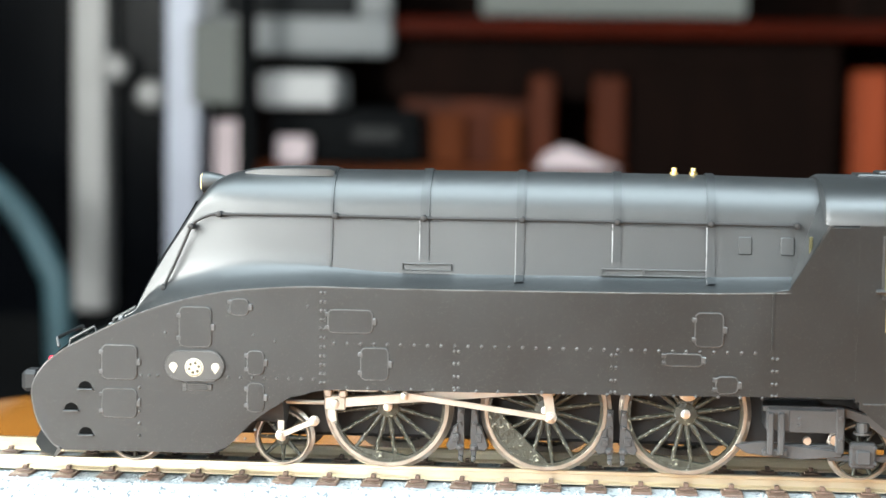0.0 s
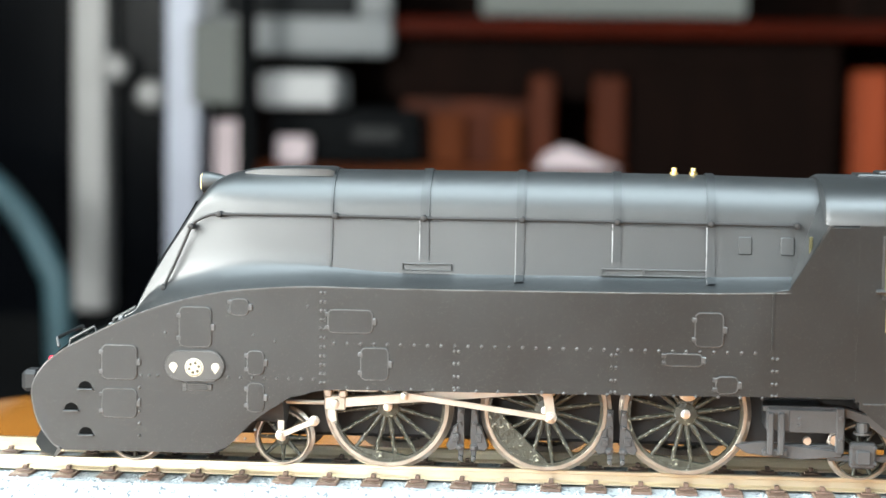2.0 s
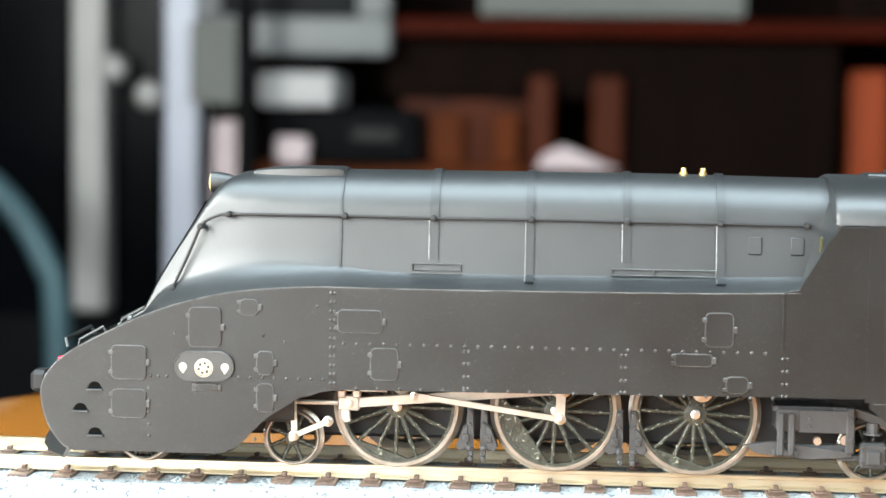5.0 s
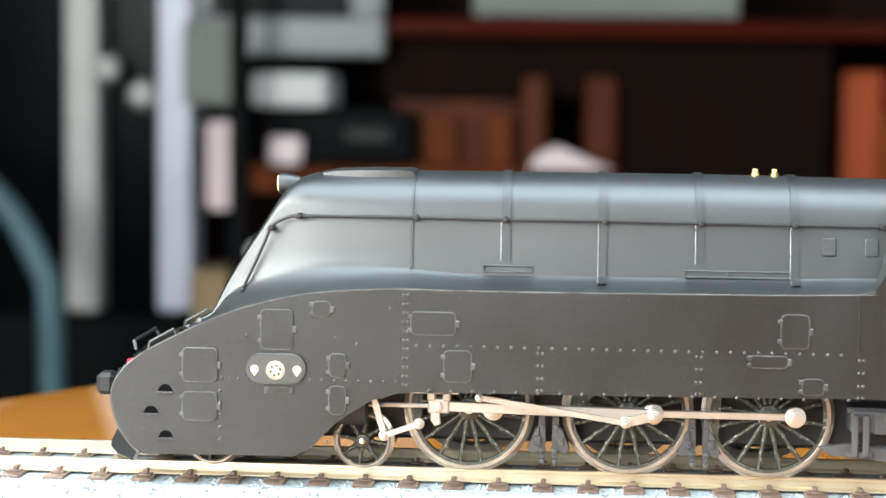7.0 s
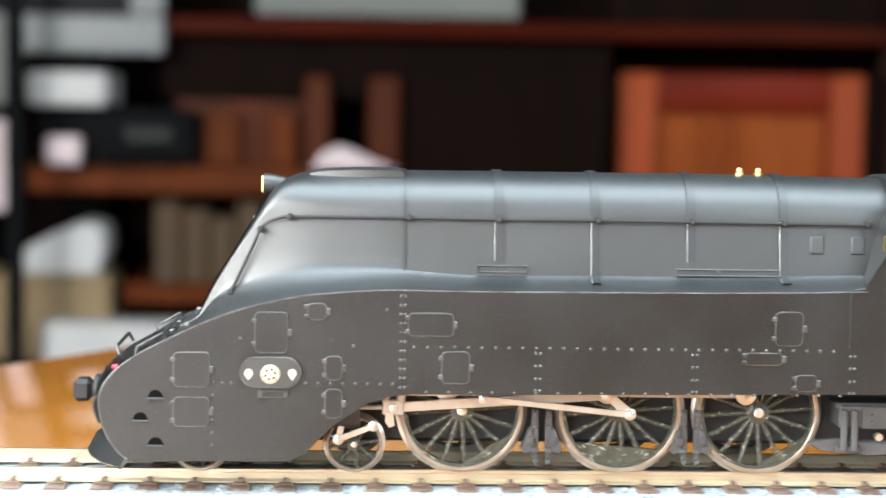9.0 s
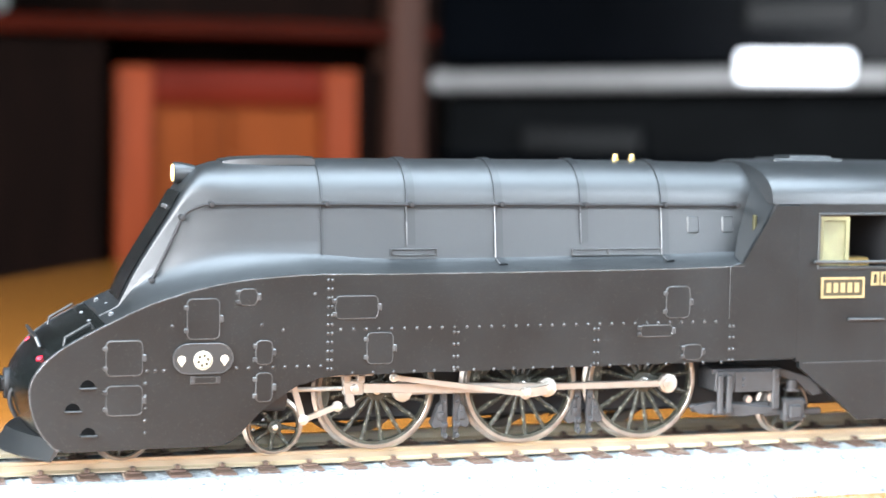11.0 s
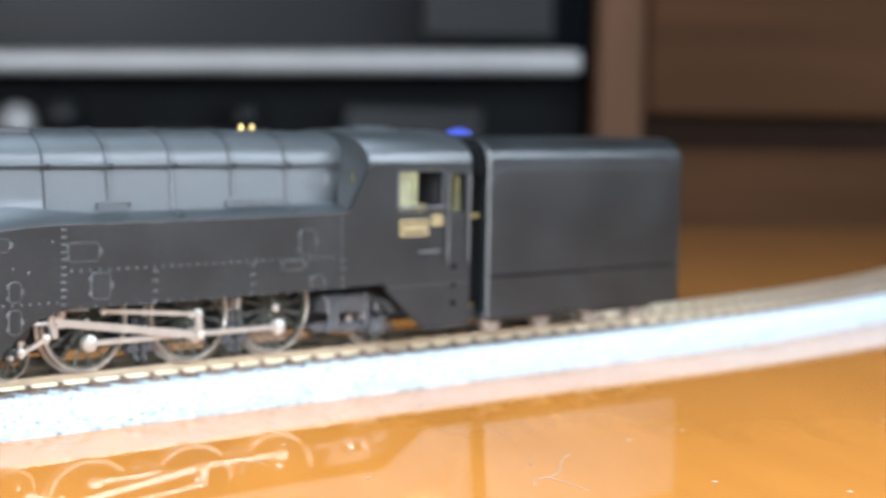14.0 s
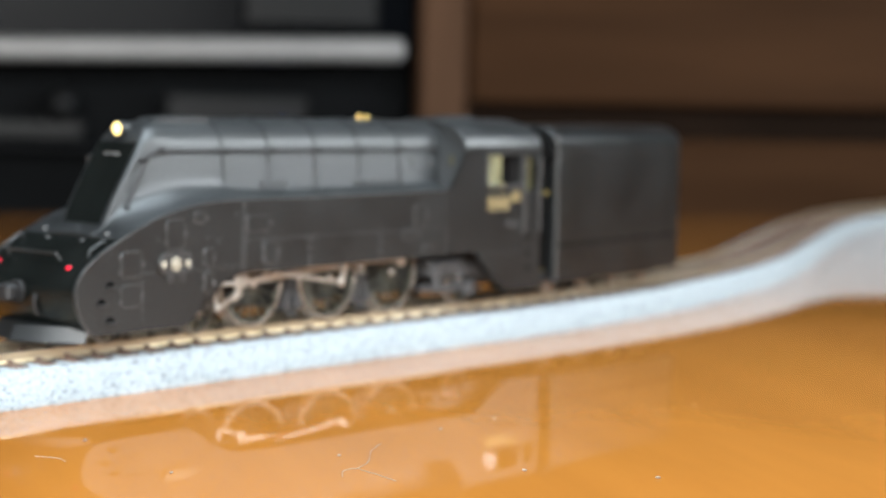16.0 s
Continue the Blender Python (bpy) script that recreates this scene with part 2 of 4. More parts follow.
def revolve(bm, profile, n=48, centre=(0, 0, 0)):
    """Turns (radius, y) round the y axis through the centre."""
    rings = []
    for k in range(n + 1):
        a = 2 * math.pi * k / n
        rings.append([(centre[0] + r * math.sin(a), centre[1] + y, centre[2] + r * math.cos(a)) for r, y in profile])
    return loft(bm, rings, False)


def curve(pts, x):
    """Smooth interpolation (monotone cubic) of rows of (x, value)."""
    xs, ys = [p[0] for p in pts], [p[1] for p in pts]
    if x <= xs[0]:
        return ys[0]
    if x >= xs[-1]:
        return ys[-1]
    h = [b - a for a, b in zip(xs, xs[1:])]
    d = [(b - a) / c for a, b, c in zip(ys, ys[1:], h)]
    m = [d[0]] + [0 if p * q <= 0 else 2 * p * q / (p + q) for p, q in zip(d, d[1:])] + [d[-1]]
    i = max(k for k in range(len(h)) if xs[k] <= x)
    t = (x - xs[i]) / h[i]
    return ((1 + 2 * t) * (1 - t) ** 2 * ys[i] + t * (1 - t) ** 2 * h[i] * m[i]
            + t * t * (3 - 2 * t) * ys[i + 1] + t * t * (t - 1) * h[i] * m[i + 1])


def smooth_line(pts, n=4):
    """A rounder line through the points (Catmull-Rom)."""
    out = []
    for i in range(len(pts) - 1):
        p0, p1, p2, p3 = (Vector(pts[max(0, min(len(pts) - 1, i + k))]) for k in (-1, 0, 1, 2))
        for k in range(n):
            t = k / n
            out.append(0.5 * (2 * p1 + (p2 - p0) * t + (2 * p0 - 5 * p1 + 4 * p2 - p3) * t * t + (3 * p1 - p0 - 3 * p2 + p3) * t ** 3))
    return [tuple(p) for p in out] + [tuple(pts[-1])]


# ---- the line ----
START, RADIUS = 37.61, 58.54  # where the straight ends, and the bend's radius
BEND = radians(22.5)


def line(l):
    """The centre of the line and its heading at the length l: straight, a bend away, straight, a bend back, straight."""
    x, y, a = 0.0, 0.0, 0.0
    for length, bend in ((START, 0), (BEND * RADIUS, 1), (14.0, 0), (BEND * RADIUS, -1), (500, 0)):
        q = min(l, length)
        if bend:
            b = a + bend * q / RADIUS
            x += bend * RADIUS * (math.sin(b) - math.sin(a))
            y += bend * RADIUS * (math.cos(a) - math.cos(b))
            a = b
        else:
            x, y = x + q * math.cos(a), y + q * math.sin(a)
        l -= q
        if l <= 0:
            break
    return Vector((x, y, 0)), a


def body_pose(s, a, b):
    """The pose of a vehicle whose two guided points lie at a and b from its origin."""
    p, q = line(s + a)[0], line(s + b)[0]
    d = (q - p).normalized()
    o = p - d * a
    return pose(o.x * K, o.y * K, 0, 0, 0, math.degrees(math.atan2(d.y, d.x)))


TRAVEL = ((0.0, 0.0), (4.3, 0.0), (4.9, 0.12), (5.7, 0.5), (6.5, 0.959), (7.0, 1.261), (7.5, 1.886), (8.0, 2.639), (8.5, 3.557), (9.0, 4.779), (9.2, 5.366), (10.2, 8.95), (11.3, 13.332), (11.5, 14.084), (12.0, 15.972), (12.5, 17.943), (13.0, 19.921), (13.5, 22.027), (14.0, 24.271), (14.5, 26.355), (15.0, 28.638), (15.5, 30.811), (16.0, 32.865))


def travel(t):
    return curve(TRAVEL, t)
TABLETOP, FOOT, SHOULDER = -0.86, 1.56, 1.30


# ---- table ----
def build_table():
    o, e1 = Vector((-10.9, 9.2, 0)), Vector((0.571, 0.821, 0))
    t = thing("table", "glossy orange-brown lacquered wooden table top carrying the model railway", "table", (o.x, o.y, -60))
    t.rotation_euler = (0, 0, math.atan2(e1.y, e1.x))
    part("tabletop", box(bmesh.new(), -30, 66, -98, 0, 57, 60 + TABLETOP, 0.25, 3), TABLE, t)
    leg = part("leg", box(bmesh.new(), -2, 2, -2, 2, 0, 57, 0.2), TABLE, t, at=(-26, -94, 0))
    for x, y in ((-26, -6), (60, -6), (60, -94)):
        share(leg, "leg", t, (x, y, 0))


# ---- track ----
def build_track():
    t = thing("railway_track", "model railway track on pale grey ballast, curving across the table", "railway track", (0, 0, TABLETOP))
    d = -TABLETOP
    ls = [-13 + 0.5 * i for i in range(216)]

    def sweep(bm, section, closed=True):
        rings = []
        for l in ls:
            p, a = line(l)
            n = Vector((-math.sin(a), math.cos(a), 0))
            rings.append([(p.x + n.x * y, p.y + n.y * y, z + d) for y, z in section])
        return loft(bm, rings, True, closed)

    bed = bmesh.new()
    sec = [(-FOOT, TABLETOP), (-FOOT + 0.01, TABLETOP + 0.06), (-SHOULDER - 0.05, -0.29), (-SHOULDER, -0.235), (-1.2, -0.225), (-0.9, -0.23), (0, -0.23), (0.9, -0.23), (1.2, -0.225),
           (SHOULDER, -0.235), (SHOULDER + 0.05, -0.29), (FOOT - 0.01, TABLETOP + 0.06), (FOOT, TABLETOP)]
    part("ballast_bed", sweep(bed, sec), BALLAST, t, "pale grey moulded ballast base")
    # stone chips over the bed
    rng = random.Random(4)
    vs, fs = [], []
    for _ in range(15000):
        l = rng.uniform(-12.5, 50) if rng.random() < 0.85 else rng.uniform(50, 95)
        y = rng.uniform(-1.6, -0.78) if rng.random() < 0.75 else rng.uniform(-0.6, 1.6)
        z = -0.228 if abs(y) < SHOULDER else -0.26 - (abs(y) - SHOULDER) * 1.95
        if abs(((l + 0.37) % 0.632) - 0.316) > 0.16 and abs(y) < 1.3:
            continue
        p, a = line(l)
        cx, cy = p.x - math.sin(a) * y, p.y + math.cos(a) * y
        r = rng.uniform(0.02, 0.045)
        i, q = len(vs), rng.uniform(0, 6.3)
        for k in range(4):
            vs.append(((cx + r * math.cos(q + k * 1.57)) * K, (cy + r * math.sin(q + k * 1.57) * rng.uniform(0.7, 1.2)) * K, (z + d - 0.01) * K))
        vs.append((cx * K, cy * K, (z + d + r * rng.uniform(0.4, 0.9)) * K))
        fs += [(i + k, i + (k + 1) % 4, i + 4) for k in range(4)]
    me = bpy.data.meshes.new("ballast_gravel")
    me.from_pydata(vs, [], fs)
    me.materials.append(BALLAST)
    ob = new("ballast_gravel", me)
    ob.parent = t
    tagged(ob, "fine pale grey ballast chips", kind="stuff")
    for side in (-1, 1):
        s = [(side * 0.66 + x, z) for x, z in ((-0.115, -0.185), (0.115, -0.185), (0.115, -0.165), (0.025, -0.14), (0.025, -0.06), (0.045, -0.045), (0.045, -0.008),
                                               (0.035, 0), (-0.035, 0), (-0.045, -0.008), (-0.045, -0.045), (-0.025, -0.06), (-0.025, -0.14), (-0.115, -0.165))]
        part("rail", sweep(bmesh.new(), s), RAIL, t, "brass-coloured nickel rail", 40)
    b = bmesh.new()
    box(b, -0.15, 0.15, -1.14, 1.14, -0.26, -0.19, 0.015, 1)
    for side in (-1, 1):
        for k in (-1, 1):
            box(b, -0.10, 0.10, side * 0.66 + k * 0.11, side * 0.66 + k * 0.24, -0.195, -0.165, 0.008, 1)
            box(b, -0.035, 0.035, side * 0.66 + k * 0.05, side * 0.66 + k * 0.17, -0.17, -0.115, 0.008, 1)
    first = part("sleeper", b, SLEEPER, t, "brown plastic sleeper with rail clips")
    for i in range(168):
        l = -12.7 + 0.632 * i + 0.153
        p, a = line(l)
        o = first if i == 0 else share(first, "sleeper", t)
        o.location = Vector((p.x, p.y, d)) * K
        o.rotation_euler = (0, 0, a)


# ---- locomotive ----
ZS = [(-7.2, 1.2), (-7.0, 1.47), (-6.79, 1.637), (-6.43, 1.845), (-5.75, 2.17), (-5.15, 2.381), (-4.44, 2.538), (-3.65, 2.61), (-3.1, 2.629), (-2.08, 2.62),
      (0.24, 2.631), (2.16, 2.649), (3.3, 2.68), (4.3, 2.69)]
ZTOP = [(-6.2, 1.9), (-5.97, 2.08), (-5.75, 2.52), (-5.19, 3.446), (-4.98, 3.80), (-4.85, 3.96), (-4.70, 4.06), (-4.31, 4.165), (-3.07, 4.195), (1.0, 4.20), (4.1, 4.165)]
HALF = [(-6.2, 0.60), (-5.6, 0.68), (-5.0, 0.77), (-4.2, 0.83), (-3.0, 0.86), (4.1, 0.86)]
FLARE = [(-6.2, 0.10), (-5.6, 0.30), (-4.5, 0.40), (-3.6, 0.30), (-2.8, 0.195), (-2.0, 0.155), (4.1, 0.155)]
HOLLOW = [(-6.2, 0.9), (-3.8, 0.85), (-2.7, 0.62), (4.1, 0.62)]
ROUND = [(-6.2, 0.05), (-5.4, 0.08), (-5.0, 0.20), (-4.4, 0.52), (-3.2, 0.62), (4.1, 0.62)]


def casing_section(x, grow=0.0, y_out=1.43):
    """Half of the casing's section at x, from the skirt up to the crown, then mirrored."""
    zs, zt, w, fl, rr = (curve(c, x) for c in (ZS, ZTOP, HALF, FLARE, ROUND))
    zt = max(zt, zs + 0.04)
    rr = min(rr, (zt - zs) * 0.7, w - 0.05)
    fl = min(fl, (zt - zs) * 0.5)
    pts = []
    for k in range(9):  # concave sweep from the skirt to the side
        t = k / 8
        q = t * math.pi / 2
        hollow = curve(HOLLOW, x)
        y = (1 - hollow) * t + hollow * math.sin(q)
        z = (1 - hollow) * (0.8 * t + 0.2 * t ** 3) + hollow * (1 - math.cos(q)) ** 0.85
        pts.append((-(y_out - (y_out - w) * y), zs + fl * z))
    zr = max(zt - rr, zs + fl + 0.01)
    lean = 0.13 * max(0, zr - zs - fl)
    for k in range(1, 5):
        t = k / 4
        pts.append((-(w - lean * t), zs + fl + (zr - zs - fl) * t))
    w2 = w - lean
    ry = max(rr * 1.15, 0.05) if rr < 0.5 else w2
    for k in range(1, 11):
        q = k / 10 * math.pi / 2
        pts.append((-(w2 - ry * (1 - math.cos(q))), zr + (zt - zr) * math.sin(q)))
    pts.append((0, zt + (0.02 if ry < w2 else 0)))
    if grow:
        out = []
        for i, (y, z) in enumerate(pts):
            a, b = Vector(pts[max(0, i - 1)]), Vector(pts[min(len(pts) - 1, i + 1)])
            d = (b - a).normalized()
            out.append((y - d.y * grow, z + d.x * grow))
        out[-1] = (0, pts[-1][1] + grow)
        pts = out
    return pts + [(-y, z) for y, z in reversed(pts[:-1])]


def band(bm, x0, x1, grow, part_of=None):
    rings = []
    for x, g in ((x0, -0.02), (x0, grow), (x1, grow), (x1, -0.02)):
        s = casing_section(x, g)
        s = s if part_of is None else s[part_of[0]:len(s) - part_of[0]]
        rings.append([(x, y, z) for y, z in s])
    return loft(bm, rings, False)


def plate(bm, x0, x1, z0, z1, y, thick=0.03, r=0.06):
    """A raised, round-cornered cover on a side whose face lies at y (negative: towards -y)."""
    pts = []
    for cx, cz, a0 in ((x1 - r, z1 - r, 0), (x0 + r, z1 - r, 90), (x0 + r, z0 + r, 180), (x1 - r, z0 + r, 270)):
        pts += [(cx + r * math.cos(radians(a0 + k * 30)), cz + r * math.sin(radians(a0 + k * 30))) for k in range(4)]
    s = -1 if y < 0 else 1
    return prism(bm, pts, y - s * 0.01, y + s * thick, 0.017)


def bead(x0, x1, z0, z1, y, r=0.06, w=0.010):
    """The thin worn rim round a cover, a pale bead that carries its highlight."""
    pts = []
    for cx, cz, a0 in ((x1 - r, z1 - r, 0), (x0 + r, z1 - r, 90), (x0 + r, z0 + r, 180), (x1 - r, z0 + r, 270)):
        pts += [(cx + r * math.cos(radians(a0 + k * 30)), y, cz + r * math.sin(radians(a0 + k * 30))) for k in range(4)]
    return tube(bmesh.new(), pts + pts[:2], w, 6)


SIDE_OUTLINE = smooth_line([(-7.0, 1.47), (-6.79, 1.637), (-6.43, 1.845), (-5.75, 2.17), (-5.15, 2.381), (-4.44, 2.538), (-3.65, 2.61), (-3.1, 2.629), (-2.08, 2.62), (0.24, 2.631),
                            (2.16, 2.649), (3.29, 2.68)], 3)
SIDE_FRONT = smooth_line([(-5.6, 0.255), (-6.55, 0.245), (-6.82, 0.27), (-7.04, 0.50), (-7.16, 0.765), (-7.205, 1.084), (-7.142, 1.286), (-7.0, 1.47)], 4)
SIDE_BOTTOM = [(4.25, 1.235), (2.8, 1.24), (0.27, 1.213), (-2.93, 1.194)] + smooth_line([(-2.94, 1.193), (-3.40, 1.126), (-3.72, 0.952), (-4.07, 0.704), (-4.42, 0.34),
                                                                                     (-4.60, 0.262), (-4.9, 0.252)], 3)

HATCHES = ((-6.19, -5.686, 1.266, 1.755), (-6.19, -5.687, 0.724, 1.142), (-5.096, -4.634, 1.745, 2.311), (-4.382, -4.112, 2.199, 2.437),
           (-5.007, -4.672, 1.133, 1.236), (-4.142, -3.895, 1.375, 1.717), (-4.14, -3.892, 0.852, 1.266), (-3.018, -2.387, 1.987, 2.318),
           (-2.557, -2.161, 1.34, 1.794), (2.011, 2.404, 1.905, 2.383), (1.605, 2.129, 1.634, 1.816), (2.308, 2.619, 1.274, 1.515))


def rivet_points():
    pts = []
    for k in range(11):
        z = 2.54 - k * 0.125
        pts += [(-3.11, z), (-3.055, z)]
    pts += [(-2.93 + 0.186 * k, 1.842) for k in range(32)]
    for x in (-1.23, 0.925, 3.105):
        for z in (1.77, 1.60, 1.42, 1.26):
            pts += [(x - 0.03, z), (x + 0.03, z)]
    pts += [(-2.75 + 0.30 * k, 1.225) for k in range(20)]
    pts += [(-4.4 + 0.17 * k, 1.335) for k in range(8)]
    pts += [(-5.63 + 0.11 * (k % 2), 1.33) for k in range(2)] + [(-5.40, 1.33)]
    pts += [(-5.655, 1.16 - 0.17 * k) for k in range(5)]
    pts += [(-5.29, 1.935), (-4.02, 0.60), (-4.16, 0.47), (-3.75, 1.85), (-3.3, 2.35), (-4.05, 1.93)]
    return pts


def build_side(loco, s):
    """One side of the streamlined casing; s is -1 for the side towards -y."""
    y0, y1 = s * 1.45, s * 1.36
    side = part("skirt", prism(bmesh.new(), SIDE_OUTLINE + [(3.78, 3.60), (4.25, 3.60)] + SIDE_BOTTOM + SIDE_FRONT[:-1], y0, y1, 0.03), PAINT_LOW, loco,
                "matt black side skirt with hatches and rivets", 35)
    for x0, x1, z0, z1 in HATCHES:
        part("hatch", plate(bmesh.new(), x0, x1, z0, z1, y0, 0.026, min(0.07, (z1 - z0) * 0.3)), PAINT_LOW, side)
        part("hatch_rim", bead(x0 + 0.01, x1 - 0.01, z0 + 0.01, z1 - 0.01, y0 + s * 0.018, min(0.07, (z1 - z0) * 0.3)), RIM, side, "slightly worn rim with its highlight painted in")
        b = bmesh.new()
        for f in (0.22, 0.78):
            z = z0 + (z1 - z0) * f
            box(b, x0 - 0.035, x0 + 0.03, y0, y0 + s * 0.032, z - 0.03, z + 0.03, 0.008, 1)
        box(b, x1 - 0.01, x1 + 0.05, y0, y0 + s * 0.03, (z0 + z1) / 2 - 0.05, (z0 + z1) / 2 + 0.05, 0.012, 1)
        part("hinge", b, RIM, side)
    b = bmesh.new()
    for x, z in rivet_points():
        t = bmesh.new()
        bmesh.ops.create_icosphere(t, subdivisions=1, radius=0.026)
        bmesh.ops.translate(t, vec=(x, y0, z), verts=t.verts)
        merge(b, t)
    # heads lighter than the skirt, for the glints on their tops
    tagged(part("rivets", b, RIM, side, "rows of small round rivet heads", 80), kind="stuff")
    # pale beads give the skirt's worn edge its bright highlight line
    part("skirt_edge", tube(bmesh.new(), [(x, y0 - s * 0.013, z - 0.013) for x, z in SIDE_OUTLINE], 0.015, 6), EDGE, side, "worn greyish edge with its highlight painted in")
    part("skirt_edge", tube(bmesh.new(), [(x + 0.013, y0 - s * 0.013, z) for x, z in SIDE_FRONT[8:]], 0.015, 6), EDGE, side, "worn greyish edge with its highlight painted in")
    # joint strip, half-moon footholds, emblem
    part("joint_strip", box(bmesh.new(), 3.05, 3.085, y0 - s * 0.01, y0 + s * 0.014, 1.88, 2.66, 0.006, 1), PAINT_LOW, side)
    for x, z in ((-6.425, 1.168), (-6.627, 0.859), (-6.419, 0.52)):
        arc = [(x + 0.10 * math.cos(radians(a)), z - 0.045 + 0.105 * math.sin(radians(a))) for a in range(0, 181, 20)]
        # flat black plate for the shade in the foothold
        part("foothold", prism(bmesh.new(), arc, y0 - s * 0.02, y0 + s * 0.004), HOLE, side, "half-moon foothold, its inner shade painted black")
        b = box(bmesh.new(), x - 0.11, x + 0.12, y0 - s * 0.01, y0 + s * 0.07, z - 0.062, z - 0.042, 0.006, 1)
        part("step_plate", b, PAINT, side)
    oval = []
    for a in range(0, 360, 10):
        c = -4.665 if math.cos(radians(a)) > 0 else -5.075
        oval.append((c + 0.205 * math.cos(radians(a)), 1.485 + 0.205 * math.sin(radians(a))))
    ring = part("emblem_plate", prism(bmesh.new(), oval, y0 - s * 0.01, y0 + s * 0.05, 0.016), PAINT, side, "black oval plate with cream emblem")
    rim = [(x, y0 + s * 0.045, z) for x, z in oval]
    part("emblem_rim", tube(bmesh.new(), rim + rim[:2], 0.010, 6), RIM, ring, "slightly worn rim with its highlight painted in")
    part("emblem", cyl(bmesh.new(), -4.872, y0 + s * 0.035, 1.462, 0.132, 0.05, 'Y', 28, bev=0.01), CREAM, ring, "round cream emblem with dark relief")
    b = bmesh.new()
    for k in range(6):
        a = radians(60 * k + 15)
        cyl(b, -4.872 + 0.068 * math.cos(a), y0 + s * 0.061, 1.462 + 0.068 * math.sin(a), 0.022, 0.006, 'Y', 8)
    revolve(b, [(0.108, s * 0.058), (0.108, s * 0.064), (0.115, s * 0.064), (0.115, s * 0.058)], 28, (-4.872, y0, 1.462))
    part("emblem_relief", b, DARKBAR, ring)
    for x in (-5.165, -4.575):
        sh = [(x + 0.062 * math.cos(radians(a)), 1.475 + 0.062 * math.sin(radians(a))) for a in range(-20, 201, 20)] + [(x, 1.37)]
        part("shield", prism(bmesh.new(), sh, y0, y0 + s * 0.055, 0.008), CREAM, ring, "small cream shield")
    # cab side
    cab = bmesh.new()
    for x0, x1, z0, z1 in ((4.19, 4.54, 1.20, 3.60), (4.54, 5.72, 1.235, 2.65), (4.54, 5.72, 3.42, 3.60), (5.72, 5.95, 0.27, 3.60), (5.95, 6.35, 0.27, 2.60),
                           (5.95, 6.35, 3.38, 3.60), (6.35, 6.55, 0.27, 3.60)):
        box(cab, x0, x1, y1, y0 + s * 0.003, z0, z1)
    prism(cab, [(4.25, 1.235), (4.25, 1.12), (5.30, 0.27), (5.72, 0.27), (5.72, 1.235)], y0, y1)
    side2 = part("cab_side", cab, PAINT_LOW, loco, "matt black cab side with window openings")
    b = bmesh.new()
    for x0, x1, z0, z1 in ((4.50, 5.76, 2.60, 2.645), (4.50, 5.76, 3.425, 3.465), (4.50, 4.538, 2.645, 3.425), (5.722, 5.76, 2.645, 3.425)):
        box(b, x0, x1, y0 - s * 0.01, y0 + s * 0.025, z0, z1, 0.008, 1)
    part("window_frame", b, PAINT, side2)
    part("sash", box(box(box(box(bmesh.new(), 4.545, 4.60, y0 - s * 0.05, y0 - s * 0.02, 2.66, 3.41), 4.99, 5.05, y0 - s * 0.05, y0 - s * 0.02, 2.66, 3.41),
                         4.60, 4.99, y0 - s * 0.05, y0 - s * 0.02, 2.66, 2.72), 4.60, 4.99, y0 - s * 0.05, y0 - s * 0.02, 3.35, 3.41), INSIDE, side2, "pale sliding sash")
    part("pane", box(bmesh.new(), 4.60, 4.99, y0 - s * 0.04, y0 - s * 0.03, 2.72, 3.35), GLASS, side2).visible_shadow = False
    part("inner_panel", box(bmesh.new(), 4.57, 5.02, y0 - s * 0.10, y0 - s * 0.07, 2.66, 3.41), INSIDE, side2, "pale yellow panel behind the pane")
    part("arm_rest", tube(bmesh.new(), [(4.42, y0 + s * 0.07, 2.72), (5.80, y0 + s * 0.07, 2.72)], 0.028), PAINT, side2)
    b = bmesh.new()
    for x in (5.86, 6.45):
        tube(b, [(x, y0 + s * 0.01, 3.37), (x, y0 + s * 0.06, 3.34), (x, y0 + s * 0.06, 1.62), (x, y0 + s * 0.01, 1.58)], 0.024)
    part("handrail", b, PAINT, side2)
    part("seam", box(bmesh.new(), 4.3, 6.55, y0 - s * 0.01, y0 + s * 0.012, 1.165, 1.185, 0.004, 1), PAINT, side2)
    part("grab_iron", tube(bmesh.new(), [(5.03, y0 + s * 0.05, 1.835), (5.655, y0 + s * 0.05, 1.835)], 0.022), PAINT, side2)
    for z in (1.51, 1.145, 0.772):
        part("foothold", box(bmesh.new(), 6.01, 6.15, y0 - s * 0.02, y0 + s * 0.004, z - 0.05, z + 0.05), HOLE, side2, "foothold with its inner shade painted black")
    # number plate and small tablet
    p = part("number_plate", box(bmesh.new(), 4.565, 5.305, y0, y0 + s * 0.03, 2.165, 2.485, 0.01, 1), DARKBAR, side2, "small gold-rimmed dark plate with bars")
    b = bmesh.new()
    for x0, x1, z0, z1 in ((4.565, 5.305, 2.165, 2.20), (4.565, 5.305, 2.45, 2.485), (4.565, 4.60, 2.20, 2.45), (5.27, 5.305, 2.20, 2.45)):
        box(b, x0, x1, y0 + s * 0.02, y0 + s * 0.042, z0, z1)
    for k in range(5):
        x = 4.655 + 0.12 * k
        box(b, x, x + 0.075, y0 + s * 0.02, y0 + s * 0.04, 2.25, 2.40)
    part("plate_relief", b, GOLD, p, "gold rim and bars")
    b = bmesh.new()
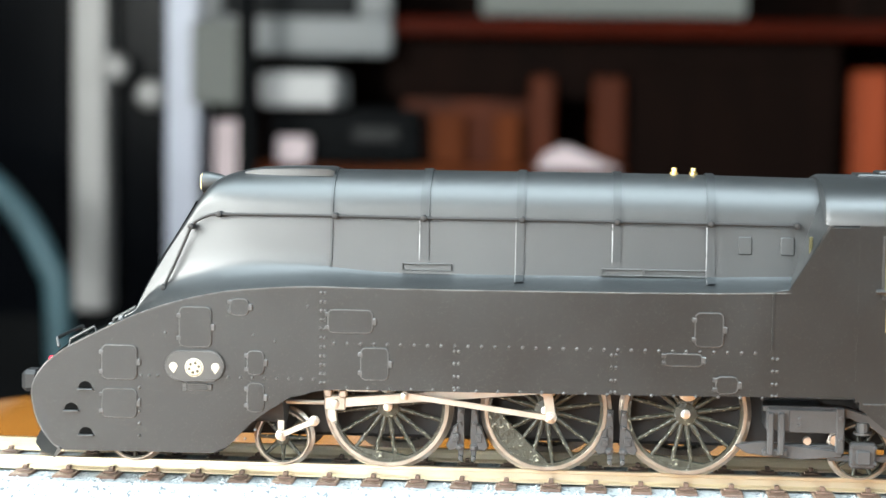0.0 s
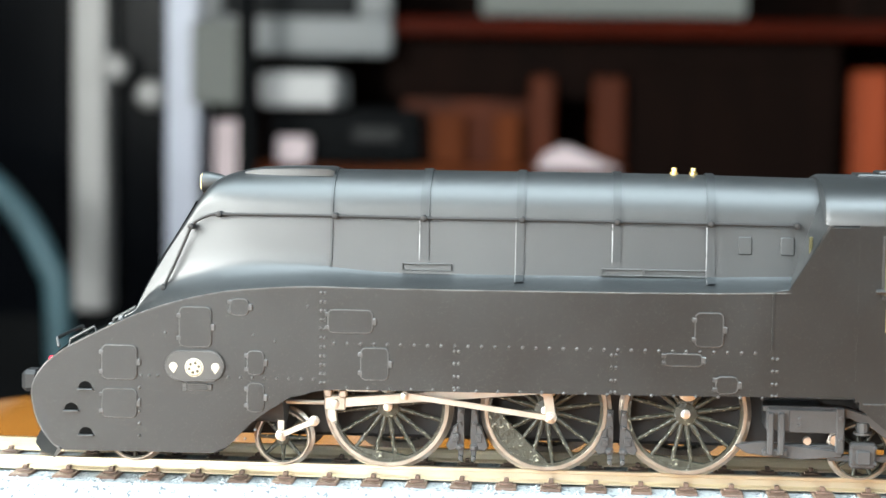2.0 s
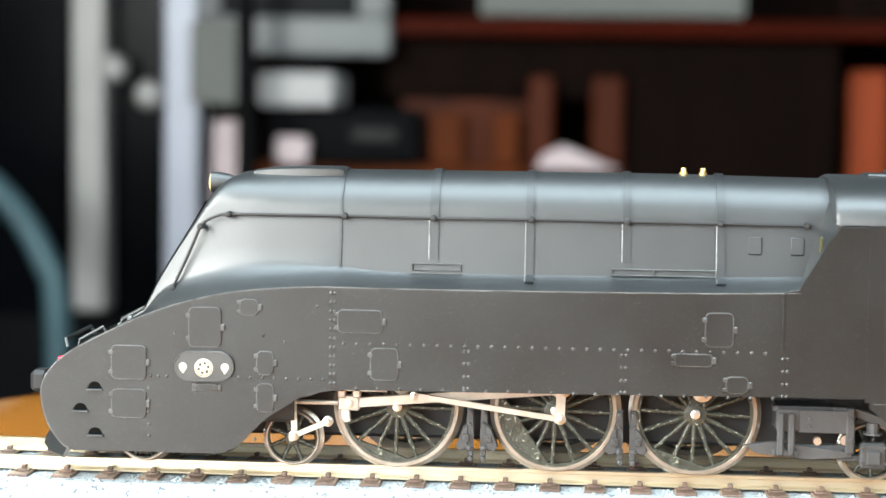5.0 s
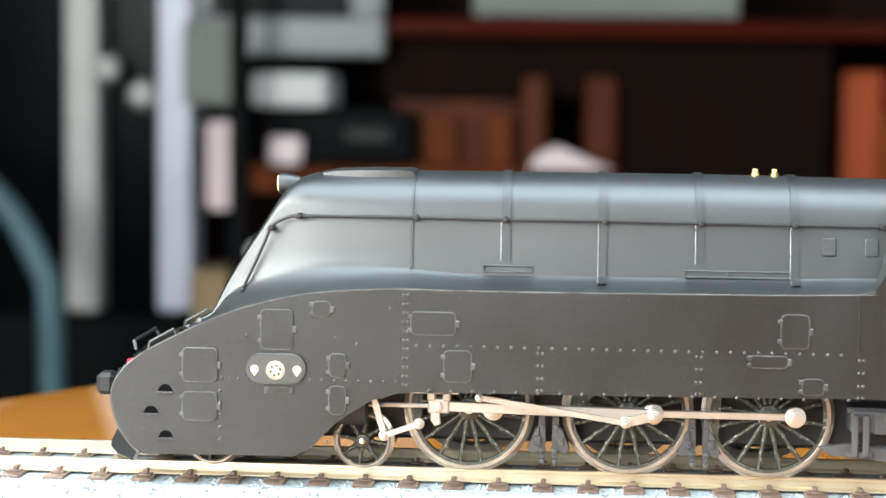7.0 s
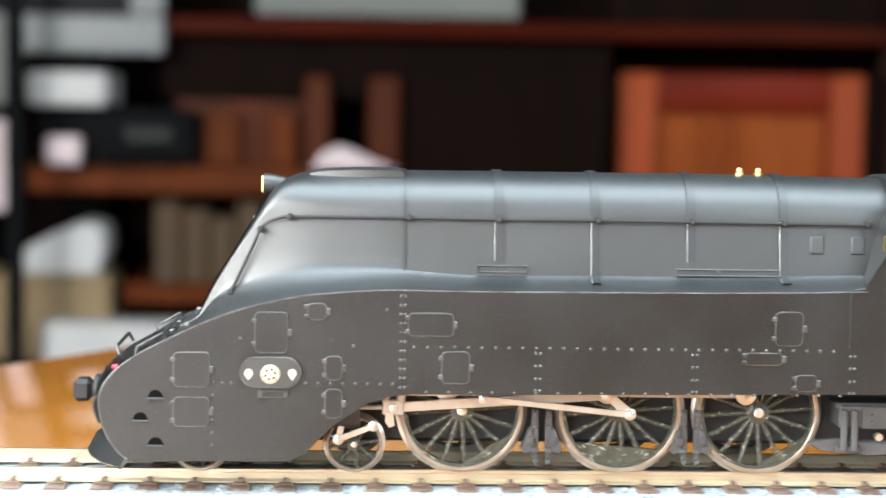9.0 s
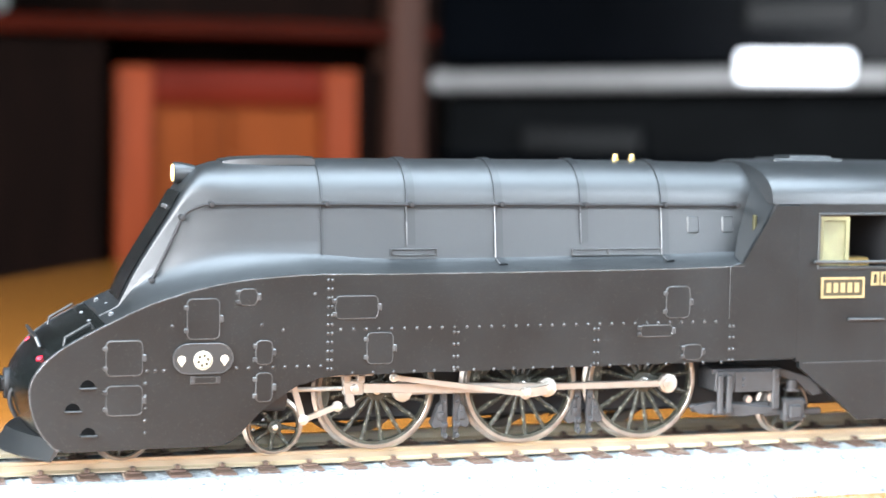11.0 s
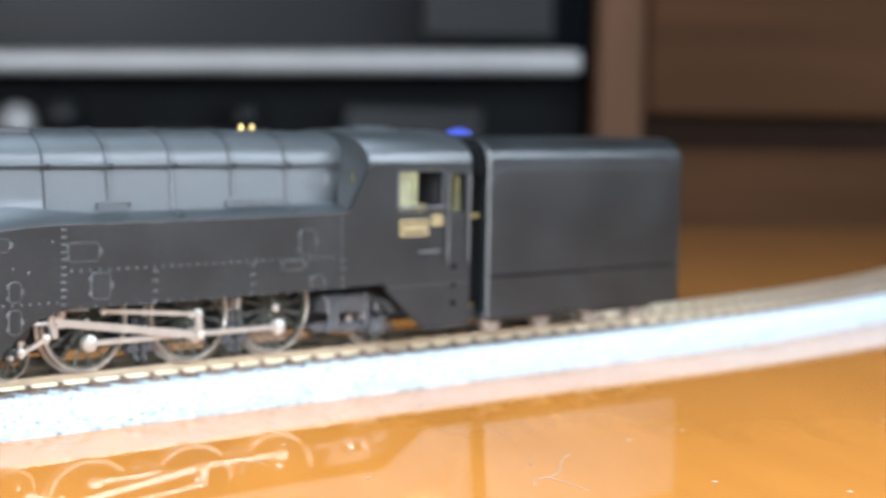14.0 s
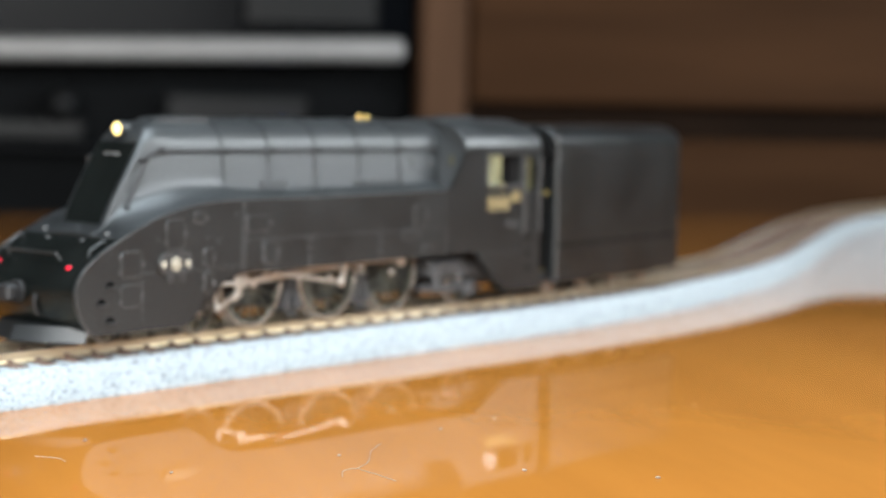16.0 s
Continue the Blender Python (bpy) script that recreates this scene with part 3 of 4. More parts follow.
    for x in (5.43, 5.59):
        for x0, x1, z0, z1 in ((x, x + 0.13, 2.35, 2.385), (x, x + 0.13, 2.525, 2.56), (x, x + 0.035, 2.385, 2.525), (x + 0.095, x + 0.13, 2.385, 2.525)):
            box(b, x0, x1, y0, y0 + s * 0.03, z0, z1)
    part("gold_tablet", b, GOLD, side2, "two small gold frames")
    # handrail along the casing with its knobs
    rail = [(-5.47, -0.74, 2.50), (-5.30, -0.775, 2.85), (-5.14, -0.80, 3.20), (-5.06, -0.81, 3.38), (-4.95, -0.82, 3.48), (-4.80, -0.83, 3.54), (-4.655, -0.835, 3.56),
            (-3.8, -0.84, 3.565), (-3.0, -0.84, 3.565), (-1.75, -0.845, 3.557), (-0.375, -0.845, 3.56), (0.95, -0.845, 3.555), (2.236, -0.845, 3.55), (3.42, -0.845, 3.545)]
    hr = part("handrail", tube(bmesh.new(), [(x, (y - 0.02) * -s, z) for x, y, z in smooth_line(rail, 3)], 0.022), FRAME, loco, "thin black wire handrail")
    b = bmesh.new()
    for x, y, z in (rail[0], rail[3], rail[6], rail[8], rail[9], rail[10], rail[11], rail[12], rail[13]):
        cyl(b, x, (y + 0.01) * -s, z, 0.044, 0.20, 'Y', 14, bev=0.018)
    part("knob", b, FRAME, hr)


def build_loco():
    loco = thing("steam_locomotive", "black streamlined model steam locomotive with bright rods, on the rails", "model locomotive")
    for s in (-1, 1):
        build_side(loco, s)
    xs = [-6.18 + 0.09 * k for k in range(18)] + [-4.55 + 0.15 * k for k in range(11)] + [-2.9 + 0.4 * k for k in range(16)] + [3.35, 3.62, 3.80]
    casing = part("boiler_casing", loft(bmesh.new(), [[(x, y, z) for y, z in casing_section(x)] for x in sorted(xs)], True), PAINT, loco,
                  "satin black rounded boiler casing", 28)
    # two of the bands stop short above the step ledges, two run down to the skirt
    for x, w, foot in ((-1.745, 0.13, 9), (-0.40, 0.12, 4), (0.945, 0.12, 9), (2.25, 0.12, 4)):
        strip = part("boiler_band", band(bmesh.new(), x - w / 2, x + w / 2, 0.026, (foot, 0)), BAND, casing, smooth=20)
        half = casing_section(x, 0.024)[foot:13]
        # left edges only: pale tubes for the light caught from that side
        for s in (-1, 1):
            part("band_edge", tube(bmesh.new(), [(x - w / 2, -s * y, z) for y, z in half], 0.009, 6), EDGE, strip, "worn greyish edge with its highlight painted in")
    part("joint_band", band(bmesh.new(), -3.08, -3.045, 0.026, (8, 0)), BAND, casing)
    for s in (-1, 1):
        for x0, x1, z0 in ((-2.05, -1.35, 2.82), (0.74, 1.33, 2.80), (1.33, 2.2, 2.80)):
            b = bmesh.new()
            for a, c, d, e in ((x0, x1, z0 + 0.085, z0 + 0.10), (x0, x1, z0, z0 + 0.015), (x0, x0 + 0.02, z0, z0 + 0.1), (x1 - 0.02, x1, z0, z0 + 0.1)):
                box(b, a, c, s * 0.80, s * 0.885, d, e, 0.004, 1)
            part("step_ledge", b, RIM, casing)
        for x in (2.62, 3.20):
            b = plate(bmesh.new(), x, x + 0.20, 3.12, 3.38, s * 0.805, 0.020, 0.03)
            bmesh.ops.rotate(b, cent=(0, s * 0.805, 3.25), matrix=Matrix.Rotation(radians(s * 7.4), 3, 'X'), verts=b.verts)
            part("hatch", b, PAINT, casing)
    part("chimney_fairing", loft(bmesh.new(), [[(x, y, z) for y, z in ((-w, 4.10), (-w, h - 0.02), (-w + 0.05, h), (w - 0.05, h), (w, h - 0.02), (w, 4.10))]
                                               for x, w, h in ((-4.40, 0.26, 4.165), (-4.2, 0.34, 4.20), (-3.7, 0.40, 4.222), (-3.15, 0.42, 4.222), (-3.08, 0.40, 4.195))]), PAINT, casing,
         "low raised chimney fairing")
    b = bmesh.new()
    for x in (1.757, 2.03):
        cyl(b, x, 0, 4.225, 0.042, 0.13, 'Z', 14, bev=0.012)
        cyl(b, x, 0, 4.20, 0.06, 0.05, 'Z', 14)
    part("whistle", b, BRASS, casing, "two small brass safety valves")
    # head lamp
    b = revolve(bmesh.new(), [(0.0, 0.30), (0.06, 0.28), (0.115, 0.16), (0.15, 0.0), (0.155, -0.12), (0.135, -0.13), (0.0, -0.10)], 28)
    bmesh.ops.rotate(b, cent=(0, 0, 0), matrix=Matrix.Rotation(radians(-90), 3, 'Z'), verts=b.verts)
    bmesh.ops.translate(b, vec=(-4.94, 0, 3.97), verts=b.verts)
    lamp = part("head_lamp", b, PAINT, loco, "black bullet-shaped head lamp")
    part("lens", cyl(bmesh.new(), -5.065, 0, 3.97, 0.122, 0.04, 'X', 24, bev=0.015), LENS, lamp, "glowing warm lamp lens")
    # nose between the skirts
    prof = [(-5.95, 2.07), (-6.43, 1.825), (-6.79, 1.60), (-6.98, 1.44), (-7.12, 1.27), (-7.19, 1.08), (-7.15, 0.77), (-7.03, 0.52), (-6.85, 0.33)]
    rings = []
    for k in range(13):
        y = -1.37 + 2.74 * k / 12
        g = 0.20 * (1 - (y / 1.37) ** 2)
        rings.append([(x - g * min(1, max(0, (-5.9 - x) / 0.9)), y, z) for x, z in smooth_line(prof, 3)])
    nose = part("nose", loft(bmesh.new(), rings, False), FRONT, loco, "rounded black nose between the skirts", 40)
    part("nose_back", box(bmesh.new(), -6.5, -6.42, -1.36, 1.36, 0.45, 1.75), FRAME, nose)
    for s in (-1, 1):
        b = revolve(bmesh.new(), [(0.0, -0.04), (0.032, -0.03), (0.045, 0.0), (0.045, 0.14), (0.0, 0.14)], 18)
        bmesh.ops.rotate(b, cent=(0, 0, 0), matrix=Matrix.Rotation(radians(-90), 3, 'Z'), verts=b.verts)
        bmesh.ops.translate(b, vec=(-7.03, s * 1.02, 1.47), verts=b.verts)
        part("marker_lamp", b, RED, nose, "small red marker lamp")
        b = tube(bmesh.new(), [(-6.72, s * 1.2, 1.66), (-6.70, s * 1.2, 1.78), (-6.36, s * 1.2, 1.97), (-6.32, s * 1.2, 1.88)], 0.022)
        part("grab_iron", b, PAINT, nose)
    b = tube(bmesh.new(), [(-7.0, -0.75, 1.60), (-7.04, -0.7, 1.72), (-7.06, 0.7, 1.72), (-7.0, 0.75, 1.60)], 0.025)
    part("front_handrail", b, PAINT, nose)
    b = bmesh.new()
    for x, y in ((-6.30, -0.5), (-6.30, 0.5), (-6.62, -0.3), (-6.62, 0.35), (-6.05, -0.9), (-6.05, 0.9), (-6.0, 0.0)):
        z = 2.0 + (x + 6.1) * 0.62
        box(b, x - 0.035, x + 0.035, y - 0.05, y + 0.05, z - 0.02, z + 0.06, 0.015, 1)
    part("lamp_bracket", b, EDGE, nose)
    # face rungs
    b = bmesh.new()
    for z in (2.75, 3.15):
        x = -5.71 + (z - 2.52) * 0.62
        for y in (-0.3, 0.3):
            box(b, x - 0.05, x + 0.03, y - 0.06, y + 0.06, z - 0.012, z + 0.012, 0.004, 1)
    box(b, -5.20, -5.10, -0.22, 0.22, 3.40, 3.52, 0.01, 1)
    part("foot_rung", b, EDGE, casing)
    # overlay just proud of the casing, blackened for the front's dark reflection
    rings = []
    for k in range(12):
        x = -5.90 + 0.078 * k
        w = curve(HALF, x) - 0.13 - 0.10 * (k / 11) ** 2
        rings.append([(x - 0.012, w * (j / 4 - 1), curve(ZTOP, x) + 0.016 + (0.02 if j == 4 else 0.0)) for j in range(9)])
    part("smokebox_front", loft(bmesh.new(), rings, False), FRONT, casing, "glossy black overlay added to darken the sloping front", 40)
    # coupler and pilot
    c = part("coupler", box(box(cyl(bmesh.new(), -7.38, 0, 1.0, 0.22, 0.12, 'X', 20, bev=0.02), -7.55, -7.36, -0.12, 0.12, 0.90, 1.10, 0.03), -7.74, -7.48, -0.19, 0.17, 0.84, 1.16, 0.06),
             FRAME, loco, "black knuckle coupler")
    part("hose", tube(bmesh.new(), smooth_line([(-7.22, -0.5, 1.02), (-7.36, -0.5, 0.97), (-7.38, -0.5, 0.80), (-7.30, -0.5, 0.60)], 4), 0.035), FRAME, loco, "short black brake hose")
    rings = []
    for y, xb in ((-1.32, -6.92), (-0.9, -7.24), (-0.4, -7.46), (0, -7.56), (0.4, -7.46), (0.9, -7.24), (1.32, -6.92)):
        rings.append([(-6.6, y, 0.50), (xb + 0.14, y, 0.40), (xb, y, 0.13), (xb + 0.02, y, 0.10), (xb + 0.20, y, 0.34), (-6.6, y, 0.44)])
    part("pilot", loft(bmesh.new(), rings, True, True), PAINT, loco, "dark grey snow-plough pilot")
    # cab roof, front wall, interior
    def roof_section(x, w=1.45, z0=3.60, rise=0.63):
        return [(x, w * math.cos(math.pi * k / 20), z0 + rise * max(0, math.sin(math.pi * k / 20)) ** 0.80) for k in range(21)]
    roof = part("cab_roof", loft(bmesh.new(), [roof_section(x, w, z, h) for x, w, z, h in ((3.74, 1.43, 3.60, 0.60), (3.80, 1.45, 3.60, 0.63), (6.51, 1.45, 3.60, 0.63),
                                                                                (6.55, 1.44, 3.60, 0.62))]), PAINT, loco, "curved black cab roof")
    part("roof_vent", box(box(bmesh.new(), 4.3, 5.5, -0.35, 0.35, 4.18, 4.25, 0.02), 4.6, 5.35, -0.28, 0.28, 4.24, 4.29, 0.02), PAINT, roof)
    for s in (-1, 1):
        b = bmesh.new()
        q = [(3.30, 1.44, 2.66), (3.78, 1.44, 3.60), (3.80, 1.25, 3.95), (3.82, 0.70, 4.16), (3.66, 0.74, 3.65), (3.46, 0.84, 3.1), (3.34, 1.0, 2.78)]
        v = [b.verts.new((x, y * s, z)) for x, y, z in q]
        w = [b.verts.new((x + 0.06, y * s, z)) for x, y, z in q]
        b.faces.new(v)
        b.faces.new(w[::-1])
        for i in range(7):
            b.faces.new((v[i], w[i], w[(i + 1) % 7], v[(i + 1) % 7]))
        part("cab_front", b, PAINT, loco)
        part("front_window", box(bmesh.new(), 3.55, 3.60, s * 1.13, s * 1.20, 3.02, 3.42, 0.01), DIMBRASS, loco, "narrow dull brass-framed cab front window")
    part("cab_floor", box(bmesh.new(), 4.3, 6.5, -1.34, 1.34, 1.25, 1.4), FRAME, loco)
    back = part("backhead", cyl(bmesh.new(), 4.45, 0, 2.7, 1.0, 0.5, 'X', 28, bev=0.05), FRAME, loco, "dark boiler backhead with brass fittings")
    b = bmesh.new()
    for y, z in ((-0.6, 2.9), (0.2, 3.1), (-0.2, 2.6), (0.6, 2.7), (-0.8, 2.5)):
        cyl(b, 4.75, y, z, 0.10, 0.12, 'X', 14, bev=0.02)
        tube(b, [(4.7, y, z), (4.95, y * 0.8, z - 0.2), (5.0, y, z - 0.6)], 0.04)
    box(b, 5.05, 5.55, -1.2, -0.85, 2.62, 2.76, 0.03)
    part("fittings", b, BRASS, back, "brass pipes and dials")
    part("cab_lining", box(bmesh.new(), 6.3, 6.36, -1.3, 1.3, 1.5, 3.5), INSIDE, loco, "pale yellow cab lining")
    part("partition", box(bmesh.new(), 5.76, 5.80, -1.3, 1.3, 1.5, 3.5), FRAME, loco, "dark cab partition")
    # frames
    part("frame", box(box(box(bmesh.new(), -6.4, 6.5, -0.32, 0.32, 0.62, 1.25), -4.9, 6.3, -0.45, 0.45, 0.36, 1.23, 0.05), -6.2, 6.4, -0.9, 0.9, 1.22, 1.6), FRAME, loco, "black main frame")
    part("cylinder", cyl(bmesh.new(), -4.1, 1.02, 0.95, 0.30, 0.9, 'X', 24), FRAME, loco)
    part("cylinder", cyl(bmesh.new(), -4.1, -1.02, 0.95, 0.30, 0.9, 'X', 24), FRAME, loco)
    for x in (-1.10, 1.0):
        for s in (-1, 1):
            b = bmesh.new()
            for k in (-1, 1):
                # hanger bar, shoe against the tyre, its keeper and bolts
                prism(b, [(x + k * 0.05, 0.90), (x + k * 0.14, 0.90), (x + k * 0.15, 0.62), (x + k * 0.12, 0.14), (x + k * 0.06, 0.10), (x + k * 0.045, 0.45)], s * 0.76, s * 0.83, 0.01)
                prism(b, [(x + k * 0.13, 0.66), (x + k * 0.20, 0.60), (x + k * 0.235, 0.46), (x + k * 0.30, 0.34), (x + k * 0.25, 0.27), (x + k * 0.13, 0.30)], s * 0.70, s * 0.86, 0.012)
                box(b, x + k * 0.11, x + k * 0.21, s * 0.85, s * 0.89, 0.40, 0.52, 0.01, 1)
                box(b, x + k * 0.04, x + k * 0.15, s * 0.82, s * 0.87, 0.28, 0.36, 0.01, 1)
                for dx, z, q in ((0.10, 0.84, 0.036), (0.10, 0.66, 0.026), (0.16, 0.46, 0.024), (0.10, 0.32, 0.030), (0.09, 0.17, 0.036)):
                    cyl(b, x + k * dx, s * 0.87, z, q, 0.06, 'Y', 10, bev=0.006)
            part("brake_hanger", b, PLASTIC, loco, "grey metal brake hanger")
    # trailing truck
    tr = part("trailing_truck", box(box(box(bmesh.new(), 3.05, 3.84, -1.08, 1.08, 0.70, 1.04, 0.03), 2.72, 4.05, -1.0, -0.86, 0.40, 0.52, 0.02), 2.72, 4.05, 0.86, 1.0, 0.40, 0.52, 0.02),
              PLASTIC, loco, "dark grey trailing truck frame")
    for s in (-1, 1):
        b = bmesh.new()
        for x in (3.06, 3.21):
            box(b, x, x + 0.09, s * 1.08, s * 1.16, 0.38, 0.98, 0.02)
        box(b, 3.0, 3.36, s * 1.06, s * 1.12, 0.36, 0.46, 0.02)
        box(b, 4.20, 4.56, s * 0.96, s * 1.12, 0.22, 0.58, 0.03)
        box(b, 3.9, 4.9, s * 0.94, s * 1.02, 0.30, 0.40, 0.02)
        cyl(b, 4.38, s * 1.0, 0.78, 0.09, 0.14, 'Z', 12)
        cyl(b, 4.38, s * 1.0, 0.70, 0.13, 0.03, 'Z', 12)
        tube(b, [(3.85, s * 0.95, 0.98), (4.3, s * 0.95, 0.95), (4.8, s * 0.95, 0.70)], 0.05)
        prism(b, [(2.62, 0.50), (3.0, 0.56), (4.1, 0.44), (4.1, 0.36), (3.5, 0.32), (2.8, 0.38)], s * 0.98, s * 1.06, 0.012)
        box(b, 3.36, 4.02, s * 1.06, s * 1.10, 0.70, 1.02, 0.012, 1)
        box(b, 4.0, 4.12, s * 0.98, s * 1.12, 0.42, 1.06, 0.02, 1)
        box(b, 4.28, 4.48, s * 1.10, s * 1.17, 0.28, 0.48, 0.02, 1)
        prism(b, [(3.0, 1.06), (4.1, 1.06), (4.75, 0.86), (4.9, 0.62), (4.72, 0.60), (4.5, 0.80), (4.1, 0.96), (3.0, 0.98)], s * 0.92, s * 1.04, 0.012)
        for x, z in ((3.50, 0.90), (3.50, 0.80), (3.10, 0.42), (3.26, 0.42), (4.06, 0.92), (4.06, 0.62), (4.22, 0.30), (4.54, 0.30), (4.22, 0.52), (4.54, 0.52)):
            cyl(b, x, s * 1.125, z, 0.024, 0.05, 'Y', 8, bev=0.005)
        part("axle_box", b, PLASTIC, tr)
        part("spring_pin", cyl(cyl(bmesh.new(), 3.62, s * 1.02, 0.58, 0.055, 0.1, 'Y', 14), 4.0, s * 1.02, 0.60, 0.07, 0.1, 'Y', 14), STEEL, tr, "bright steel pins")
    return loco


def wheel(parent, name, x, s, r, spokes, z, crank=0.0, weight=None, weight_deg=0.0, y=0.80):
    """A spoked wheel, an object that turns about its axle at (x, z)."""
    hub_r = 0.16 if r > 0.6 else 0.10
    yo = s * y
    w = part(name, revolve(bmesh.new(), [(r * 0.932, yo), (r * 0.932, yo - s * 0.10), (r * 0.875, yo - s * 0.10), (r * 0.875, yo - s * 0.005), (r * 0.932, yo - s * 0.005)], 56), SPOKE,
             parent, "dark spoked wheel with a bright tyre", 40, at=(x, 0, z))
    part("tyre", revolve(bmesh.new(), [(r * 0.925, yo - s * 0.13), (r * 0.925, yo), (r * 0.935, yo + s * 0.008), (r * 0.985, yo + s * 0.008), (r, yo - s * 0.005), (r + 0.004, yo - s * 0.10),
                                       (r + 0.055, yo - s * 0.125), (r + 0.055, yo - s * 0.155), (r * 0.925, yo - s * 0.16)], 64), NICKEL, w, "bright nickel tyre", 40)
    hub = cyl(bmesh.new(), 0, yo - s * 0.03, 0, hub_r, 0.14, 'Y', 28, bev=0.015)
    if crank:
        cyl(hub, 0, yo - s * 0.03, crank, 0.13, 0.14, 'Y', 24, bev=0.015)
        box(hub, -0.10, 0.10, yo - s * 0.09, yo + s * 0.03, 0, crank, 0.01, 1)
    part("hub", hub, SPOKE, w)
    part("axle_end", cyl(bmesh.new(), 0, yo + s * 0.05, 0, hub_r * 0.42, 0.06, 'Y', 20, bev=0.012), STEEL, w, "bright axle end")
    b = bmesh.new()
    rings = []
    for rad, hw, hy in ((hub_r * 0.9, 0.042, 0.035), (r * 0.5, 0.03, 0.03), (r * 0.885, 0.028, 0.026)):
        rings.append([(hw * math.cos(radians(q)), yo - s * 0.045 + hy * math.sin(radians(q)), rad) for q in range(0, 360, 45)])
    loft(b, rings, False, True)
    spoke = part("spoke", b, SPOKE, w, "", 60)
    spoke.rotation_euler = (0, radians(180 / spokes), 0)
    for k in range(1, spokes):
        share(spoke, "spoke", w, (0, 0, 0), 360 / spokes * (k + 0.5))
    if weight:
        c = math.degrees(math.acos(weight / (r * 0.89)))
        pts = [(r * 0.89 * math.sin(radians(q)), r * 0.89 * math.cos(radians(q))) for q in [180 + weight_deg + c * k / 10 for k in range(-10, 11)]]
        part("counterweight", prism(bmesh.new(), pts, yo - s * 0.02, yo - s * 0.09, 0.008), SPOKE, w, "dark dull counterweight segment")
    return w


def rod(name, parent, length, y, width, thick, end_r, label, s, mat_=None, taper=1.0):
    """A rod from its origin along +x."""
    b = bmesh.new()
    prism(b, [(0, -width / 2), (length, -width / 2 * taper), (length, width / 2 * taper), (0, width / 2)], s * y, s * (y + thick), 0.008)
    for x, q in ((0, end_r), (length, end_r)):
        cyl(b, x, s * (y + thick / 2), 0, q, thick * 1.15, 'Y', 22, bev=0.012)
        cyl(b, x, s * (y + thick + 0.015), 0, q * 0.5, 0.05, 'Y', 14, bev=0.008)
    return part(name, b, mat_ or RODS, parent, label)


AXLES = (-2.23, 0.0, 1.955)
CRANK, LEAD, ROLL = 0.35, 0.06, 0.859  # ROLL: the driving wheels' rolling radius
MAIN, CROSS_Z = 2.98, 0.945


def build_running_gear(loco):
    """Wheels and rods; returns what turns, with its radius, and the rods of both sides."""
    turning, gear = [], []
    for s in (-1, 1):
        for i, x in enumerate(AXLES):
            turning.append((wheel(loco, "driving_wheel", x, s, 0.875, 16, 0.875, CRANK, 0.50 if i == 1 else 0.66, 42 if i == 1 else 6), ROLL, (x, 0, 0.875), 0 if s < 0 else 90))
        for x in (-5.88, -3.73):
            turning.append((wheel(loco, "leading_wheel", x, s, 0.385, 8, 0.385, y=0.82), 0.385, (x, 0, 0.385), 20))
        turning.append((wheel(loco, "trailing_wheel", 4.38, s, 0.40, 9, 0.40, y=0.80), 0.40, (4.38, 0, 0.40), 10))
        g = {"s": s}
        b = bmesh.new()
        prism(b, [(AXLES[0], -0.05), (AXLES[2], -0.05), (AXLES[2], 0.05), (AXLES[0], 0.05)], s * 0.90, s * 0.97, 0.01)
        for x in AXLES:
            cyl(b, x, s * 0.94, 0, 0.145, 0.11, 'Y', 26, bev=0.015)
            cyl(b, x, s * 1.0, 0, 0.095, 0.05, 'Y', 18, bev=0.012)
            cyl(b, x, s * 1.03, 0, 0.045, 0.04, 'Y', 6)
        g["side"] = part("side_rod", b, RODS, loco, "long bright side rod")
        g["main"] = rod("main_rod", loco, MAIN, 1.0, 0.135, 0.07, 0.10, "bright tapered main rod", s, taper=1.1)
        g["crank"] = rod("return_crank", loco, 0.40, 1.10, 0.13, 0.06, 0.085, "bright return crank", s)
        g["ecc"] = rod("eccentric_rod", loco, 2.05, 1.16, 0.075, 0.05, 0.065, "thin bright eccentric rod", s)
        b = box(bmesh.new(), -0.16, 0.14, s * 0.98, s * 1.10, -0.10, 0.12, 0.02)
        box(b, -0.17, -0.05, s * 0.98, s * 1.12, 0.08, 0.20, 0.02)
        box(b, 0.04, 0.16, s * 0.98, s * 1.12, 0.08, 0.20, 0.02)
        prism(b, [(-0.12, -0.08), (0.0, -0.08), (0.02, -0.25), (-0.06, -0.28), (-0.12, -0.2)], s * 1.0, s * 1.09, 0.01)
        tube(b, [(-0.1, s * 1.04, 0.0), (-1.0, s * 1.04, 0.0)], 0.035)
        cyl(b, 0.0, s * 1.12, 0.0, 0.06, 0.05, 'Y', 16, bev=0.01)
        g["head"] = part("crosshead", b, RODS, loco, "bright crosshead and piston rod")
        g["lever"] = rod("combination_lever", loco, 1.11, 1.13, 0.085, 0.05, 0.06, "bright upright lever", s)
        g["union"] = rod("union_link", loco, 0.52, 1.16, 0.075, 0.05, 0.075, "bright short union link", s)
        part("slide_bar", box(bmesh.new(), -3.6, -2.35, s * 1.02, s * 1.10, 1.12, 1.19, 0.01), RODS, loco, "bright slide bar")
        gear.append(g)
    return turning, gear


